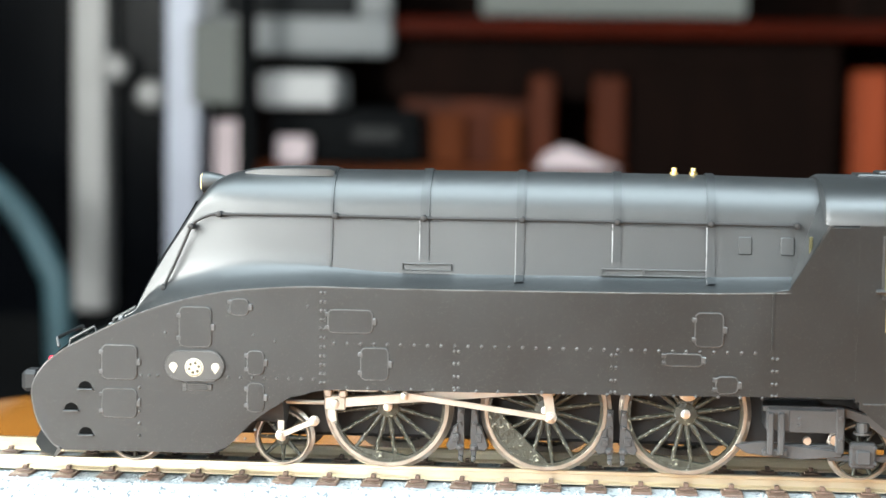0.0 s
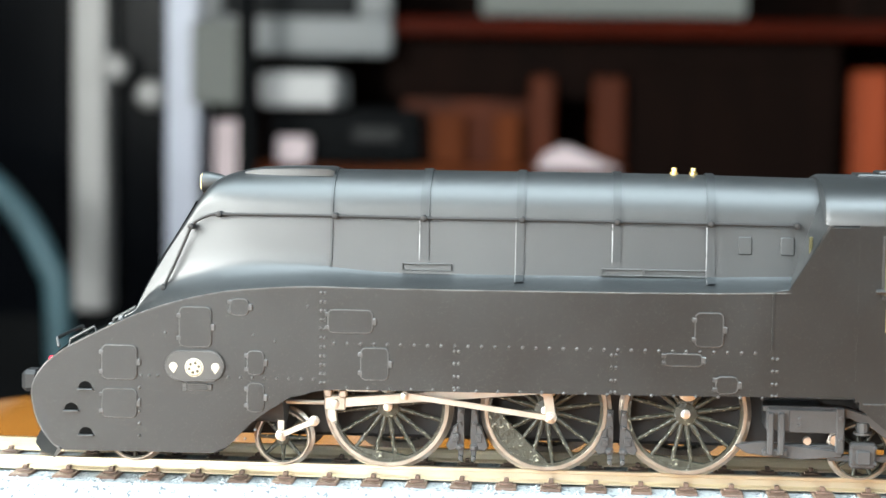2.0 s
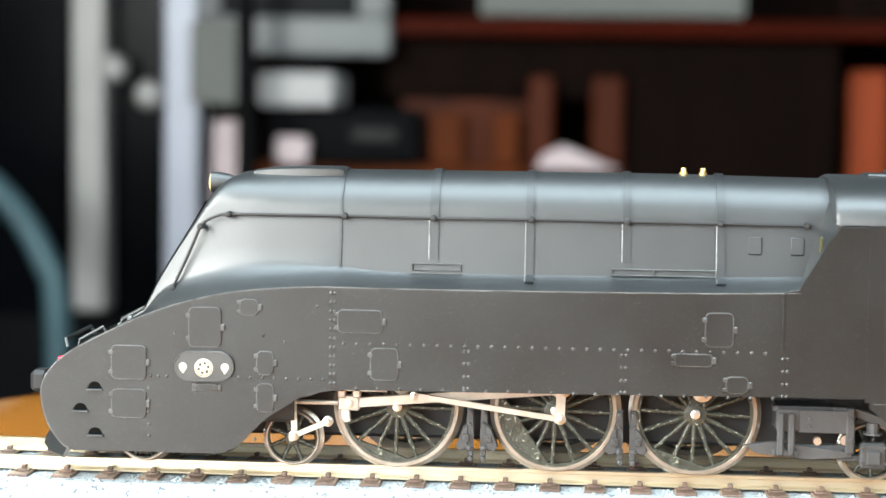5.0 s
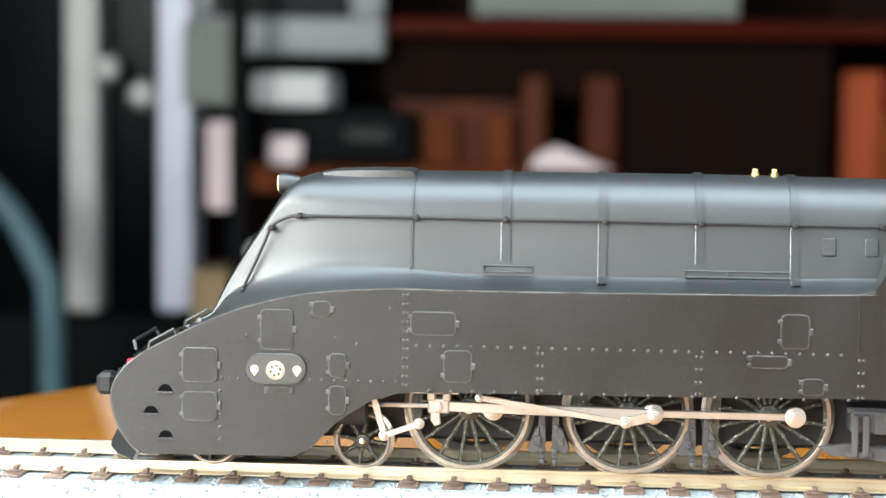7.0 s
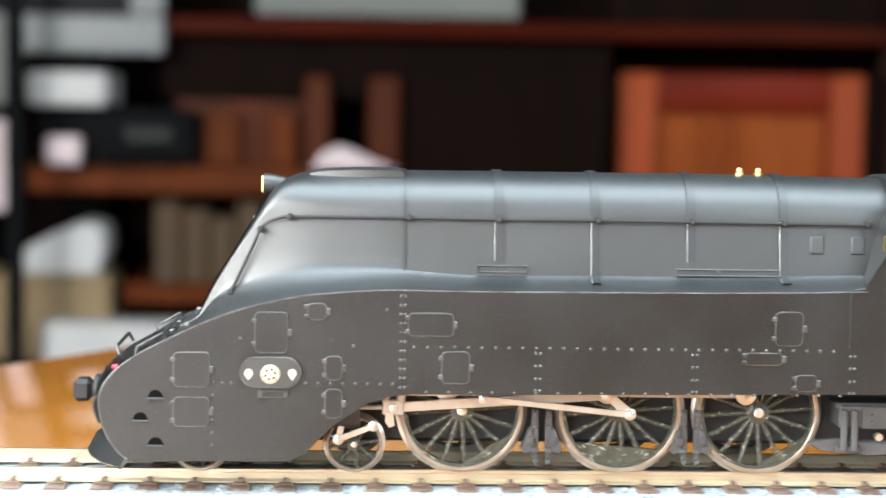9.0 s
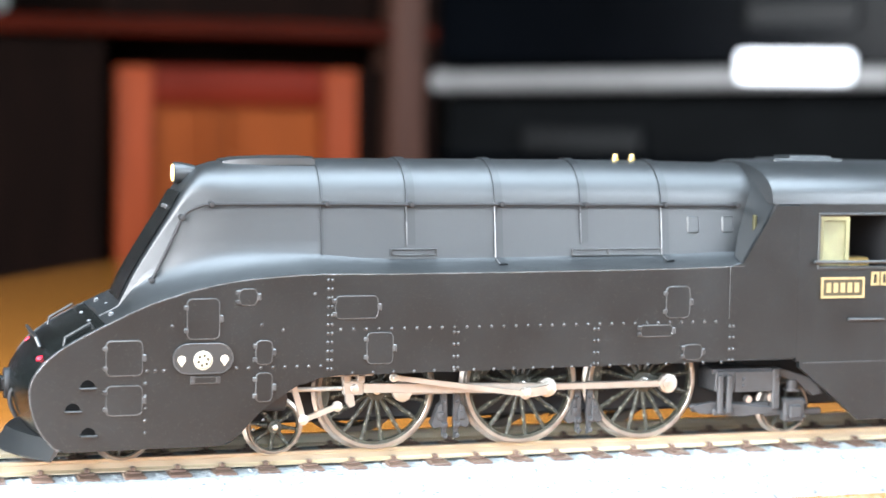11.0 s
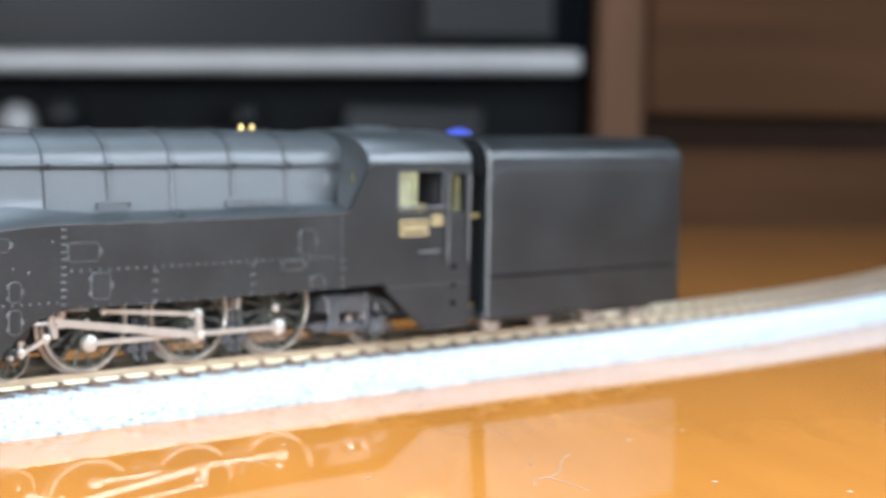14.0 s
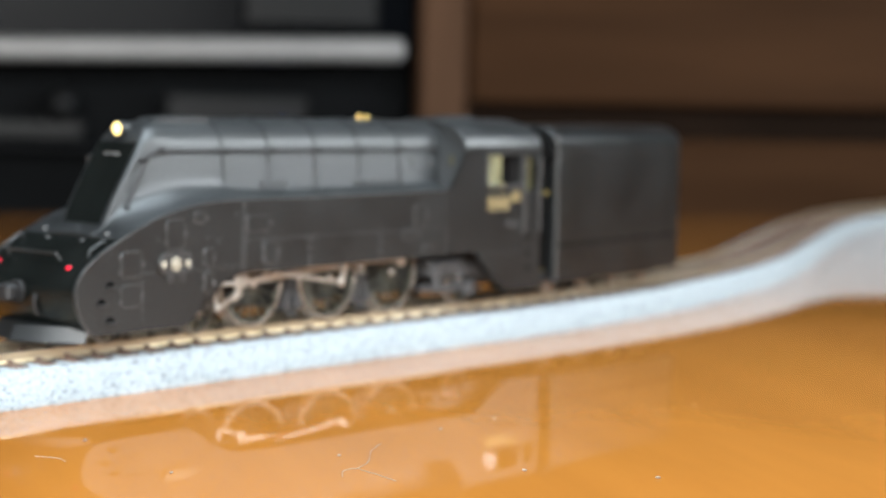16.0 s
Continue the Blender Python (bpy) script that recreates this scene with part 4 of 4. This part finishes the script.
def build_tender():
    t = thing("tender", "plain matt black model tender coupled behind the locomotive", "model tender")
    x0, x1 = 7.08, 13.52

    def section(x, w, zt, inset=0.0):
        r, h = 0.62, 0.34
        pts = [(w, 0.36 + inset), (w, zt - h - 0.25)]
        pts += [(w * (1 - 0.42 * (1 - math.cos(radians(q)))), zt - 0.42 + 0.42 * math.sin(radians(q))) for q in range(0, 91, 10)]
        return [(x, y, z) for y, z in pts] + [(x, -y, z) for y, z in reversed(pts)]
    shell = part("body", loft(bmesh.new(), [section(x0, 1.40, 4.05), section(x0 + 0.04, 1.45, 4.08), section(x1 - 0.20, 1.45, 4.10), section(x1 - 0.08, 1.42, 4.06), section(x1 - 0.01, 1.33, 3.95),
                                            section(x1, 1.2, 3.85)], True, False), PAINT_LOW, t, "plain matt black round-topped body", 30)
    for s in (-1, 1):
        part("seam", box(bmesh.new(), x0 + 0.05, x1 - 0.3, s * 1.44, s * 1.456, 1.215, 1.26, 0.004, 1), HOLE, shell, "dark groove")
        part("rim_line", tube(bmesh.new(), smooth_line([(7.05, s * 1.452, 2.9), (7.15, s * 1.452, 3.2), (7.35, s * 1.452, 3.42), (7.6, s * 1.452, 3.46)], 4)
                              + [(13.2, s * 1.452, 3.46)], 0.008, 6), PAINT, shell)
        for x in (7.9, 9.5, 11.1, 12.7):
            part("wheel", cyl(cyl(bmesh.new(), x, s * 0.74, 0.34, 0.34, 0.14, 'Y', 32, bev=0.01), x, s * 0.66, 0.34, 0.385, 0.03, 'Y', 32), NICKEL, t, "small bright wheel")
        part("bogie_frame", box(box(bmesh.new(), 7.6, 9.8, s * 0.9, s * 1.0, 0.22, 0.5, 0.03), 10.8, 13.0, s * 0.9, s * 1.0, 0.22, 0.5, 0.03), FRAME, t)
    part("floor", box(bmesh.new(), 7.0, 13.4, -1.38, 1.38, 0.37, 0.5), FRAME, t)
    b = box(bmesh.new(), 6.86, 6.97, -1.05, 1.05, 1.5, 3.3, 0.03)
    for y in (-1.15, 1.15):
        tube(b, [(6.9, y, 0.6), (6.9, y, 3.2)], 0.045)
    box(b, 6.72, 6.98, -1.3, 1.3, 2.45, 2.55, 0.02)
    part("front_plate", b, DULL_BRASS, t, "dull brass tender front")
    # black filler shaped like bellows, added to keep the gap in shade
    arch = [(1.38 * math.cos(math.pi * k / 20), 3.30 + 0.80 * math.sin(math.pi * k / 20) ** 0.8) for k in range(21)]
    bellows = bmesh.new()
    for k in range(4):
        x = 6.57 + 0.125 * k
        loft(bellows, [[(x + dx, y * g, 3.3 + (z - 3.3) * g) for y, z in arch] for dx, g in ((0, 0.95), (0.035, 1.0), (0.085, 1.0), (0.12, 0.95))])
    part("bellows_gap_fill", box(box(bellows, 6.64, 7.0, -1.24, -1.12, 0.7, 3.3, 0.02), 6.64, 7.0, 1.12, 1.24, 0.7, 3.3, 0.02), HOLE, t, "black bellows-shaped filler added to darken the cab-tender gap")
    part("drawbar", box(bmesh.new(), 6.3, 7.2, -0.15, 0.15, 0.6, 0.7), FRAME, t)
    part("buffer_beam", box(bmesh.new(), 6.66, 6.98, -1.2, 1.2, 0.35, 0.62, 0.02), FRAME, t)
    return t


# ---- room and what stands behind the table ----
def slab(name, mat_, x0, x1, y0, y1, z0, z1, label, category="", kind="structure", bev=0.0):
    o = part(name, box(bmesh.new(), x0, x1, y0, y1, z0, z1, bev), mat_, None)
    return tagged(o, label, category, kind=kind)


def build_room():
    slab("floor", FLOOR, -70, 260, -80, 190, -64, -60, "dark brown wooden floor", "floor")
    # dark grey ceiling and walls added to hold ambient light down
    b = bmesh.new()
    for x0, x1, y0, y1 in ((-70, -69, -80, 190), (59, 260, -80, 190), (-69, 59, -80, -58), (-69, 59, 8, 190)):
        box(b, x0, x1, y0, y1, 68, 72)
    tagged(part("ceiling", b, WALL), "unseen plain grey ceiling, open for the added roof light", "ceiling", kind="structure")
    # frame of the added overhead light, out of view
    b = bmesh.new()
    for x0, x1, y0, y1 in ((-69, 59, -58, -56), (-69, 59, 6, 8), (-69, -67, -56, 6), (57, 59, -56, 6)):
        box(b, x0, x1, y0, y1, 68.6, 71.4)
    tagged(part("roof_light_frame", b, PALEBLUE), "white frame of the added, unseen roof light", "window", kind="structure")
    slab("wall_north", WALL, -70, 260, 150, 154, -60, 68, "plain grey wall behind the furniture", "wall")
    slab("wall_east", WALL, 230, 234, -76, 150, -60, 68, "plain grey side wall", "wall")
    b = bmesh.new()
    for y0, y1, z0, z1 in ((-76, -66, -60, 68), (-21, 150, -60, 68), (-66, -21, -60, 6), (-66, -21, 64, 68)):
        box(b, -68, -64, y0, y1, z0, z1)
    tagged(part("wall_west", b, WALL), "plain grey wall with a tall window opening", "wall", kind="structure")
    b = bmesh.new()
    for a in ((-66, -21, 6, 9), (-66, -21, 61, 64), (-66, -64, 9, 61), (-23, -21, 9, 61)):
        box(b, -67, -65, a[0], a[1], a[2], a[3])
    tagged(part("window_1", b, PALEBLUE), "white framed window letting in daylight", "window", kind="structure")
    b = bmesh.new()
    for x0, x1, z0, z1 in ((-68, -64, -60, 68), (-13, 33, -60, 68), (143, 234, -60, 68), (-64, -13, -60, 2), (-64, -13, 44, 68), (33, 143, -60, 25), (33, 143, 58, 68)):
        box(b, x0, x1, -80, -76, z0, z1)
    tagged(part("wall_south", b, WALL), "plain grey wall with a wide window opening", "wall", kind="structure")
    b = bmesh.new()
    for a in ((-64, -13, 2, 4), (-64, -13, 42, 44), (-64, -62, 4, 42), (-15, -13, 4, 42)):
        box(b, a[0], a[1], -79, -77, a[2], a[3])
    tagged(part("window_2", b, PALEBLUE), "white framed window letting in daylight", "window", kind="structure")
    # unseen frame round the added corner fill
    b = bmesh.new()
    for a in ((33, 143, 25, 27), (33, 143, 56, 58), (33, 35, 27, 56), (141, 143, 27, 56)):
        box(b, a[0], a[1], -79, -77, a[2], a[3])
    tagged(part("corner_light_frame", b, PALEBLUE), "white frame of the added, unseen corner light", "window", kind="structure")


def build_glass_cabinet():
    t = thing("glass_cabinet", "black glass cabinet with bright metal door edges and knobs", "cabinet", (-33, 104, -60))
    part("body", box(bmesh.new(), -30, 5.5, 0.6, 30, 0, 115, 0.3), BLACKMATT, t)
    part("left_door", box(bmesh.new(), -30, -2.6, -1.0, 0.5, 2, 113, 0.15), BLACKGLASS, t, "black glass door")
    part("right_door", box(bmesh.new(), 0.4, 4.0, -1.0, 0.5, 2, 113, 0.15), BLACKGLASS, t, "black glass door")
    part("door_edge", box(bmesh.new(), -2.5, -0.1, -3.2, -0.5, 49.6, 113, 0.2), ALU, t, "brushed metal door edge")
    part("side_edge", box(bmesh.new(), 4.2, 6.7, -3.4, 0.2, 49.8, 113, 0.2), PALEBLUE, t, "pale bluish metal upright")
    for x, z in ((0.55, 66.9), (3.1, 65.1)):
        b = revolve(bmesh.new(), [(0, -4.0), (0.7, -3.9), (1.05, -3.3), (0.8, -2.6), (0.5, -2.2), (0.5, -1.0)], 20, (x, 0, z))
        part("knob", b, ALU, t, "round bright metal knob")
    part("lower_drawer", box(bmesh.new(), -30, 5.5, -1.2, 0.5, 40, 49, 0.2), BLACKMATT, t)


def build_cable():
    b = tube(bmesh.new(), smooth_line([(-55, 88, -1), (-46, 88, 2.4), (-41, 88, 1.6), (-36.6, 88, -1.2), (-33.7, 88, -5.5), (-32.8, 88, -11), (-32.8, 88, -40), (-33.0, 88, -60)], 6), 0.85, 12)
    tagged(part("cable", b, TEAL), "thick dark teal cable arching down to the floor", "cable")


def build_screen():
    t = thing("monitor", "pale grey monitor with a dark screen above the shelf", "monitor", (-19, 98, -60))
    b = bmesh.new()
    for x0, x1, z0, z1 in ((-6.5, 6.5, 67.9, 70.5), (-6.5, 6.5, 83, 85), (-6.5, -5.2, 70.5, 83), (4.2, 6.5, 70.5, 83)):
        box(b, x0, x1, -0.8, 0.8, z0, z1, 0.35, 3)
    part("bezel", b, GREYPLAST, t, "pale grey bezel")
    part("screen", box(bmesh.new(), -5.2, 4.2, -0.1, 0.5, 70.5, 83), SCREEN, t, "dark unlit screen")
    part("stand", box(box(bmesh.new(), -1.2, 1.2, 8.4, 9.8, 0, 78, 0.2), -1.0, 1.0, 0.4, 8.6, 75.5, 77.5, 0.2), BLACKMATT, t, "black stand and arm behind the screen")


def build_pole():
    b = cyl(bmesh.new(), -21.4, 92, -24, 0.62, 72, 'Z', 16)
    cyl(b, -21.4, 92, 37, 0.62, 50, 'Z', 16)
    cyl(b, -21.4, 92, -59.5, 3.0, 1.0, 'Z', 24)
    tagged(part("stand_pole", b, BLACKMATT), "slim black metal pole of a floor stand", "stand")


def build_shelf():
    t = thing("bookcase", "dark red mahogany bookcase with open shelves and panelled doors", "bookcase", (0, 100, -60))
    # back, lintel and gap panels hold the recess shade in their colour
    part("back", box(bmesh.new(), -30, 41, 13, 14, 0, 100), MAHOG_SHADE, t)
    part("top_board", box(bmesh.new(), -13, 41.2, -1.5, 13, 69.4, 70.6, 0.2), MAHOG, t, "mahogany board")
    part("upper_back", box(bmesh.new(), -13, 41, 9, 9.6, 70.6, 100), MAHOG_SHADE, t)
    part("lintel", box(bmesh.new(), -13, 18, 1.0, 2.0, 65.2, 69.4), MAHOG_SHADE, t)
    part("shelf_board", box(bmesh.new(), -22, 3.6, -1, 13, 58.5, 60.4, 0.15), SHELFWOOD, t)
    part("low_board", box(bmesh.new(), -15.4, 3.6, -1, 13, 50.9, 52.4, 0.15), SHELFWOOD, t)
    part("base", box(bmesh.new(), -20, 41, -1, 13, 0, 46, 0.2), MAHOG, t)
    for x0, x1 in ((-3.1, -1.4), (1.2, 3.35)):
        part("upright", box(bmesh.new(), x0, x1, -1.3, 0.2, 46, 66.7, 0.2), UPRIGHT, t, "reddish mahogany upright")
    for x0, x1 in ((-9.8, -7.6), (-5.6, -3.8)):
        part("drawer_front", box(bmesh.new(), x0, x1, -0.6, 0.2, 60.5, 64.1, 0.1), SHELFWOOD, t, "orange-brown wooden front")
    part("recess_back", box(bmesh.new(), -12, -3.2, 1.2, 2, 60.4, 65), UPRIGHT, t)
    part("glass_door", box(bmesh.new(), 3.5, 18, 0.5, 1.2, 46, 67.4, 0.1), MAHOG_SHADE, t, "dark door")
    door = part("door", box(bmesh.new(), 20.9, 33.4, 0.4, 1.0, 46, 65.2), PANELWOOD, t, "panelled orange-brown door")
    for n, a in (("stile", (18.6, 21.1, 46, 67.3)), ("stile", (33.1, 35.5, 46, 67.3)), ("rail", (21.1, 33.1, 64.7, 67.3)), ("rail", (21.1, 33.1, 46, 48.5))):
        part(n, box(bmesh.new(), a[0], a[1], -1.0, 0.6, a[2], a[3], 0.25, 3), STILE if n == "stile" else RED_WOOD, door, "red mahogany frame")
    part("moulding", box(box(bmesh.new(), 24.6, 25.3, -0.1, 0.5, 48.5, 64.7, 0.1), 26.6, 27.2, -0.1, 0.5, 48.5, 64.7, 0.1), PANELWOOD, door)
    part("gap_panel", box(bmesh.new(), 35.6, 37.6, 0.3, 1.2, 46, 67.4), MAHOG_SHADE, t)
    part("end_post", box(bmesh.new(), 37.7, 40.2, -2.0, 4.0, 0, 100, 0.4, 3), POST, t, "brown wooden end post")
    part("end_side", box(bmesh.new(), 40.2, 41.2, -1.4, 6.0, 0, 100, 0.2), MAHOG_SHADE, t)
    part("end_front", box(bmesh.new(), 18, 37.6, 0.9, 1.5, 70.6, 100), MAHOG_SHADE, t)


def lay(name, mat_, x0, x1, y0, y1, z0, z1, label, category, bev=0.15):
    tagged(part(name, box(bmesh.new(), x0, x1, y0, y1, z0, z1, bev), mat_), label, category)


def build_shelf_contents():
    t = thing("storage_box", "long pale grey box on top of the bookcase", "box", (2.4, 99.4, 10.6))
    part("body", box(bmesh.new(), -9.0, 9.1, 0, 7.4, 0.2, 4.2, 0.2), BOXGREY, t)
    part("foot", box(bmesh.new(), -8.4, 8.5, 0.6, 6.8, 0, 0.25), BLACKMATT, t)
    part("lid", box(bmesh.new(), -9.2, 9.3, -0.2, 7.6, 4.2, 5.2, 0.2), GREYPLAST, t, "pale grey lid")
    part("label_strip", box(bmesh.new(), -8.8, 8.9, -0.12, 0, 0.9, 1.2, 0.03), BOXGREY, t, "white strip")
    t = thing("printer", "black printer on a mahogany shelf", "printer", (-15.8, 97.5, 0.45))
    part("body", box(bmesh.new(), -5.2, 5.2, 0.6, 10, 0, 3.9, 0.5, 3), BLACKMATT, t)
    part("paper_tray", box(bmesh.new(), -4.2, 4.2, -1.2, 0.7, 0.3, 0.8, 0.15), BLACKMATT, t)
    part("panel", box(bmesh.new(), 0.6, 3.8, 0.3, 0.7, 1.6, 2.6, 0.1), SMOKE, t, "dim grey panel")
    lay("paper_ream", PAPER, -21.3, -16.2, 96, 104, 4.4, 6.7, "stack of white papers", "papers", 0.3)
    lay("pink_folder", PINKPAPER, -24.3, -22.4, 95.5, 99, -2.6, 3.4, "upright pale pink folder", "folder", 0.1)
    lay("pink_box", PINKPAPER, -20.2, -17.9, 96.2, 97.4, 0.5, 2.4, "small pale pink box", "box", 0.2)
    b = prism(bmesh.new(), [(-2.6, 0.42), (-1.9, 1.5), (-0.6, 2.05), (0.6, 1.5), (3.2, 0.42)], 96.4, 98.4, 0.05)
    tagged(part("paper_pack", b, PINKPAPER), "leaning pale pink-white paper pack", "papers")
    for k in range(5):
        lay("card_file", TAN, -13.2 + 1.85 * k, -11.45 + 1.85 * k, 98 + 0.3 * (k % 2), 108, -7.55, -2.0 - 0.5 * (k % 3), "brown card file on a low shelf", "file", 0.15)
    lay("carton", CARTON, -26.0, -16.3, 99, 105.5, -13.0, -7.1, "open cream cardboard carton on a low cupboard", "carton", 0.2)
    b = prism(bmesh.new(), [(-22.4, -7.08), (-22.2, -5.4), (-20.4, -4.4), (-18.2, -3.5), (-16.8, -3.8), (-16.6, -5.4), (-17.2, -7.08)], 98.6, 104, 0.2)
    tagged(part("crumpled_paper", b, PAPER), "crumpled white paper on a cream carton", "papers")
    lay("paper_block", PAPER, -20.4, -9.0, 95.2, 98.8, -13.0, -10.0, "white paper stack on a low cupboard", "papers", 0.3)
    lay("document_tray", BOXGREY, -26.2, -22.6, 97, 103, 4.4, 10.2, "pale grey upright document tray", "tray", 0.3)
    lay("low_ledge", BROWN_DARK, -26, -6, 95, 106, -60, -13.04, "dark brown low cupboard", "cupboard", 0.2)


# the rack stands turned towards the table: its own axis runs along u
RACK = pose(41.3 * K, 100 * K, -60 * K, 0, 0, -40)


def build_rack():
    t = thing("media_rack", "black media rack with a long silver bar", "media rack")
    t.matrix_world = RACK
    part("back_panel", box(bmesh.new(), 0.4, 73.6, 3, 4, 0, 100), BLACKMATT, t)
    part("upper_case", box(bmesh.new(), 0.6, 73.4, -0.4, 3, 68.0, 100, 0.2), BLACKGLASS, t, "glossy black upper case")
    part("silver_bar", cyl(box(bmesh.new(), 2.3, 74.1, -1.6, 0, 65.8, 67.35, 0.6, 4), 2.4, -0.8, 66.6, 0.85, 1.5, 'X', 20, bev=0.3), ALU, t, "long satin silver bar").rotation_euler = (0, -radians(1.15), 0)
    # glowing block stands in for the window's reflection on the bar
    part("bar_glint", box(bmesh.new(), 22.6, 30.2, -2.0, -0.5, 66.8, 68.9, 0.4, 3), WINDOWGLOW, t, "bright white window reflection put on the silver bar")
    part("lower_case", box(bmesh.new(), 0.6, 73.4, 1.2, 3, 0, 65.6, 0.2), BLACKMATT, t)
    part("shelf_plate", box(bmesh.new(), 0.6, 73.4, -0.6, 1.2, 61.0, 61.6, 0.1), BLACKGLASS, t)
    # the two blocks above the bar imitate faint reflections in the glass
    for u0, u1, z0, z1, m in ((7, 15.8, 61.7, 63.7, SMOKE), (44, 52, 61.7, 63.2, SMOKE), (57, 66.5, 61.7, 65.0, SMOKE), (62, 71, 69.4, 73, SMOKE), (22.8, 30.5, 70.4, 72.5, SMOKE)):
        part("rack_piece", box(bmesh.new(), u0, u1, -0.5 if z0 < 66 else -0.9, 0.9, z0, z1, 0.3), m, t, "dim dark grey unit below the bar, painted reflection above it")
    for u, z, r, m in ((35.8, 63.3, 1.35, ALU), (38.6, 63.9, 1.5, SMOKE), (50.5, 64.0, 1.2, SMOKE)):
        b = bmesh.new()
        bmesh.ops.create_uvsphere(b, u_segments=18, v_segments=10, radius=r)
        bmesh.ops.translate(b, vec=(u, -0.2, z), verts=b.verts)
        part("round_dial", b, m, t, "round dial")
    part("standby_light", cyl(bmesh.new(), 64.7, -0.7, 62.3, 0.9, 0.6, 'Y', 20, bev=0.2), BLUE, t, "small blue standby light")


def build_brown_cabinet():
    t = thing("brown_cabinet", "brown wooden cabinet with plain drawer fronts beside the rack", "cabinet")
    t.matrix_world = RACK
    part("carcass", box(bmesh.new(), 74.2, 130, 1.0, 30, 0, 100), BROWN_DARK, t)
    part("post", box(bmesh.new(), 73.8, 77.0, -1.0, 1.6, 0, 100, 0.3), LIT_POST, t, "brown corner post with its lit tone painted in")
    part("upper_front", box(bmesh.new(), 77.3, 130, -0.4, 1.0, 64.7, 100, 0.25), BROWNWOOD, t, "plain brown upper front")
    part("lower_front", box(bmesh.new(), 74.5, 130, -0.6, 1.0, 45, 62.4, 0.25), BROWNWOOD, t, "plain brown lower front")


def build_dust():
    rng = random.Random(9)
    pts = [(28.10, -7.93), (29.61, -7.88), (26.39, -10.99), (25.25, -8.28), (33.38, -9.57), (23.30, -4.63), (27.37, -12.71), (22.56, -7.47)]
    for x, y in pts:
        b = bmesh.new()
        bmesh.ops.create_icosphere(b, subdivisions=1, radius=rng.uniform(0.02, 0.04))
        for v in b.verts:
            v.co *= rng.uniform(0.6, 1.4)
        bmesh.ops.scale(b, vec=(1.4, 1.0, 0.6), verts=b.verts)
        bmesh.ops.translate(b, vec=(x, y, TABLETOP + 0.02), verts=b.verts)
        tagged(part("dust_speck", b, DUST), "pale dust speck on the lacquered table", "dust", "dust on the table")
    z = TABLETOP + 0.014
    for line_ in ([(24.12, -9.41, z), (24.47, -9.11, z), (24.72, -9.14, z), (24.68, -9.29, z), (24.61, -9.62, z), (24.46, -10.15, z)],
                  [(24.72, -9.14, z), (25.19, -8.94, z), (25.84, -8.41, z), (26.44, -8.08, z)], [(21.94, -5.11, z), (22.09, -5.47, z), (22.01, -5.77, z)]):
        tagged(part("lint", tube(bmesh.new(), smooth_line(line_, 5), 0.005, 5), DUST), "thin pale lint fibre on the table", "lint", "dust on the table")


# emission in place of a window mirrored in the silver bar
WINDOWGLOW = glow("window_glint", (0.95, 0.97, 1.0), 1.6)
SMOKE = mat("smoke_grey", (0.010, 0.0105, 0.011), 0.4, 0, 0.2, 20, spec=0.15)

build_room()
build_table()
build_glass_cabinet()
build_cable()
build_screen()
build_pole()
build_shelf()
build_shelf_contents()
build_rack()
build_brown_cabinet()
loco = build_loco()
turning, gear = build_running_gear(loco)
tender = build_tender()
build_track()
build_dust()


# ---- what moves ----
def aim(x, z, x2, z2):
    return pose(x * K, 0, z * K, 0, -math.degrees(math.atan2(z2 - z, x2 - x)), 0)


def gear_poses(s, off):
    q = s / ROLL + LEAD + radians(off)
    px, pz = CRANK * math.sin(q), 0.875 + CRANK * math.cos(q)
    xc = px - math.sqrt(MAIN ** 2 - (pz - CROSS_Z) ** 2)
    ex, ez = 0.08 * math.cos(q) - 0.04 * math.sin(q), 0.875 - 0.08 * math.sin(q) - 0.04 * math.cos(q)
    fx = ex - math.sqrt(2.05 ** 2 - (ez - 1.10) ** 2)
    ux, uz = xc - 0.26, CROSS_Z - 0.23
    bx = ux - 0.50
    drop = math.sqrt(1.11 ** 2 - (bx + 3.70) ** 2)
    return {"side": pose(px * K, 0, pz * K), "main": aim(xc, CROSS_Z, px, pz), "crank": aim(px, pz, ex, ez), "ecc": aim(fx, 1.10, ex, ez),
            "head": pose(xc * K, 0, CROSS_Z * K), "lever": aim(-3.70, 1.6, bx, 1.6 - drop), "union": aim(bx, 1.6 - drop, ux, uz)}


def motions():
    times = [0.0, 2.0, 4.2] + [round(4.3 + 0.1 * k, 1) for k in range(118)]
    walk(loco, [(t, body_pose(travel(t), -2.2, 1.96)) for t in times])
    walk(tender, [(t, body_pose(travel(t), 8.2, 12.6)) for t in times])
    for ob, r, at, off in turning:
        walk(ob, [(t, pose(at[0] * K, 0, at[2] * K, 0, math.degrees(travel(t) / r + LEAD) + off, 0)) for t in times])
    for g in gear:
        rows = [(t, gear_poses(travel(t), 0 if g["s"] < 0 else 90)) for t in times]
        for key in ("side", "main", "crank", "ecc", "head", "lever", "union"):
            walk(g[key], [(t, p[key]) for t, p in rows])


motions()
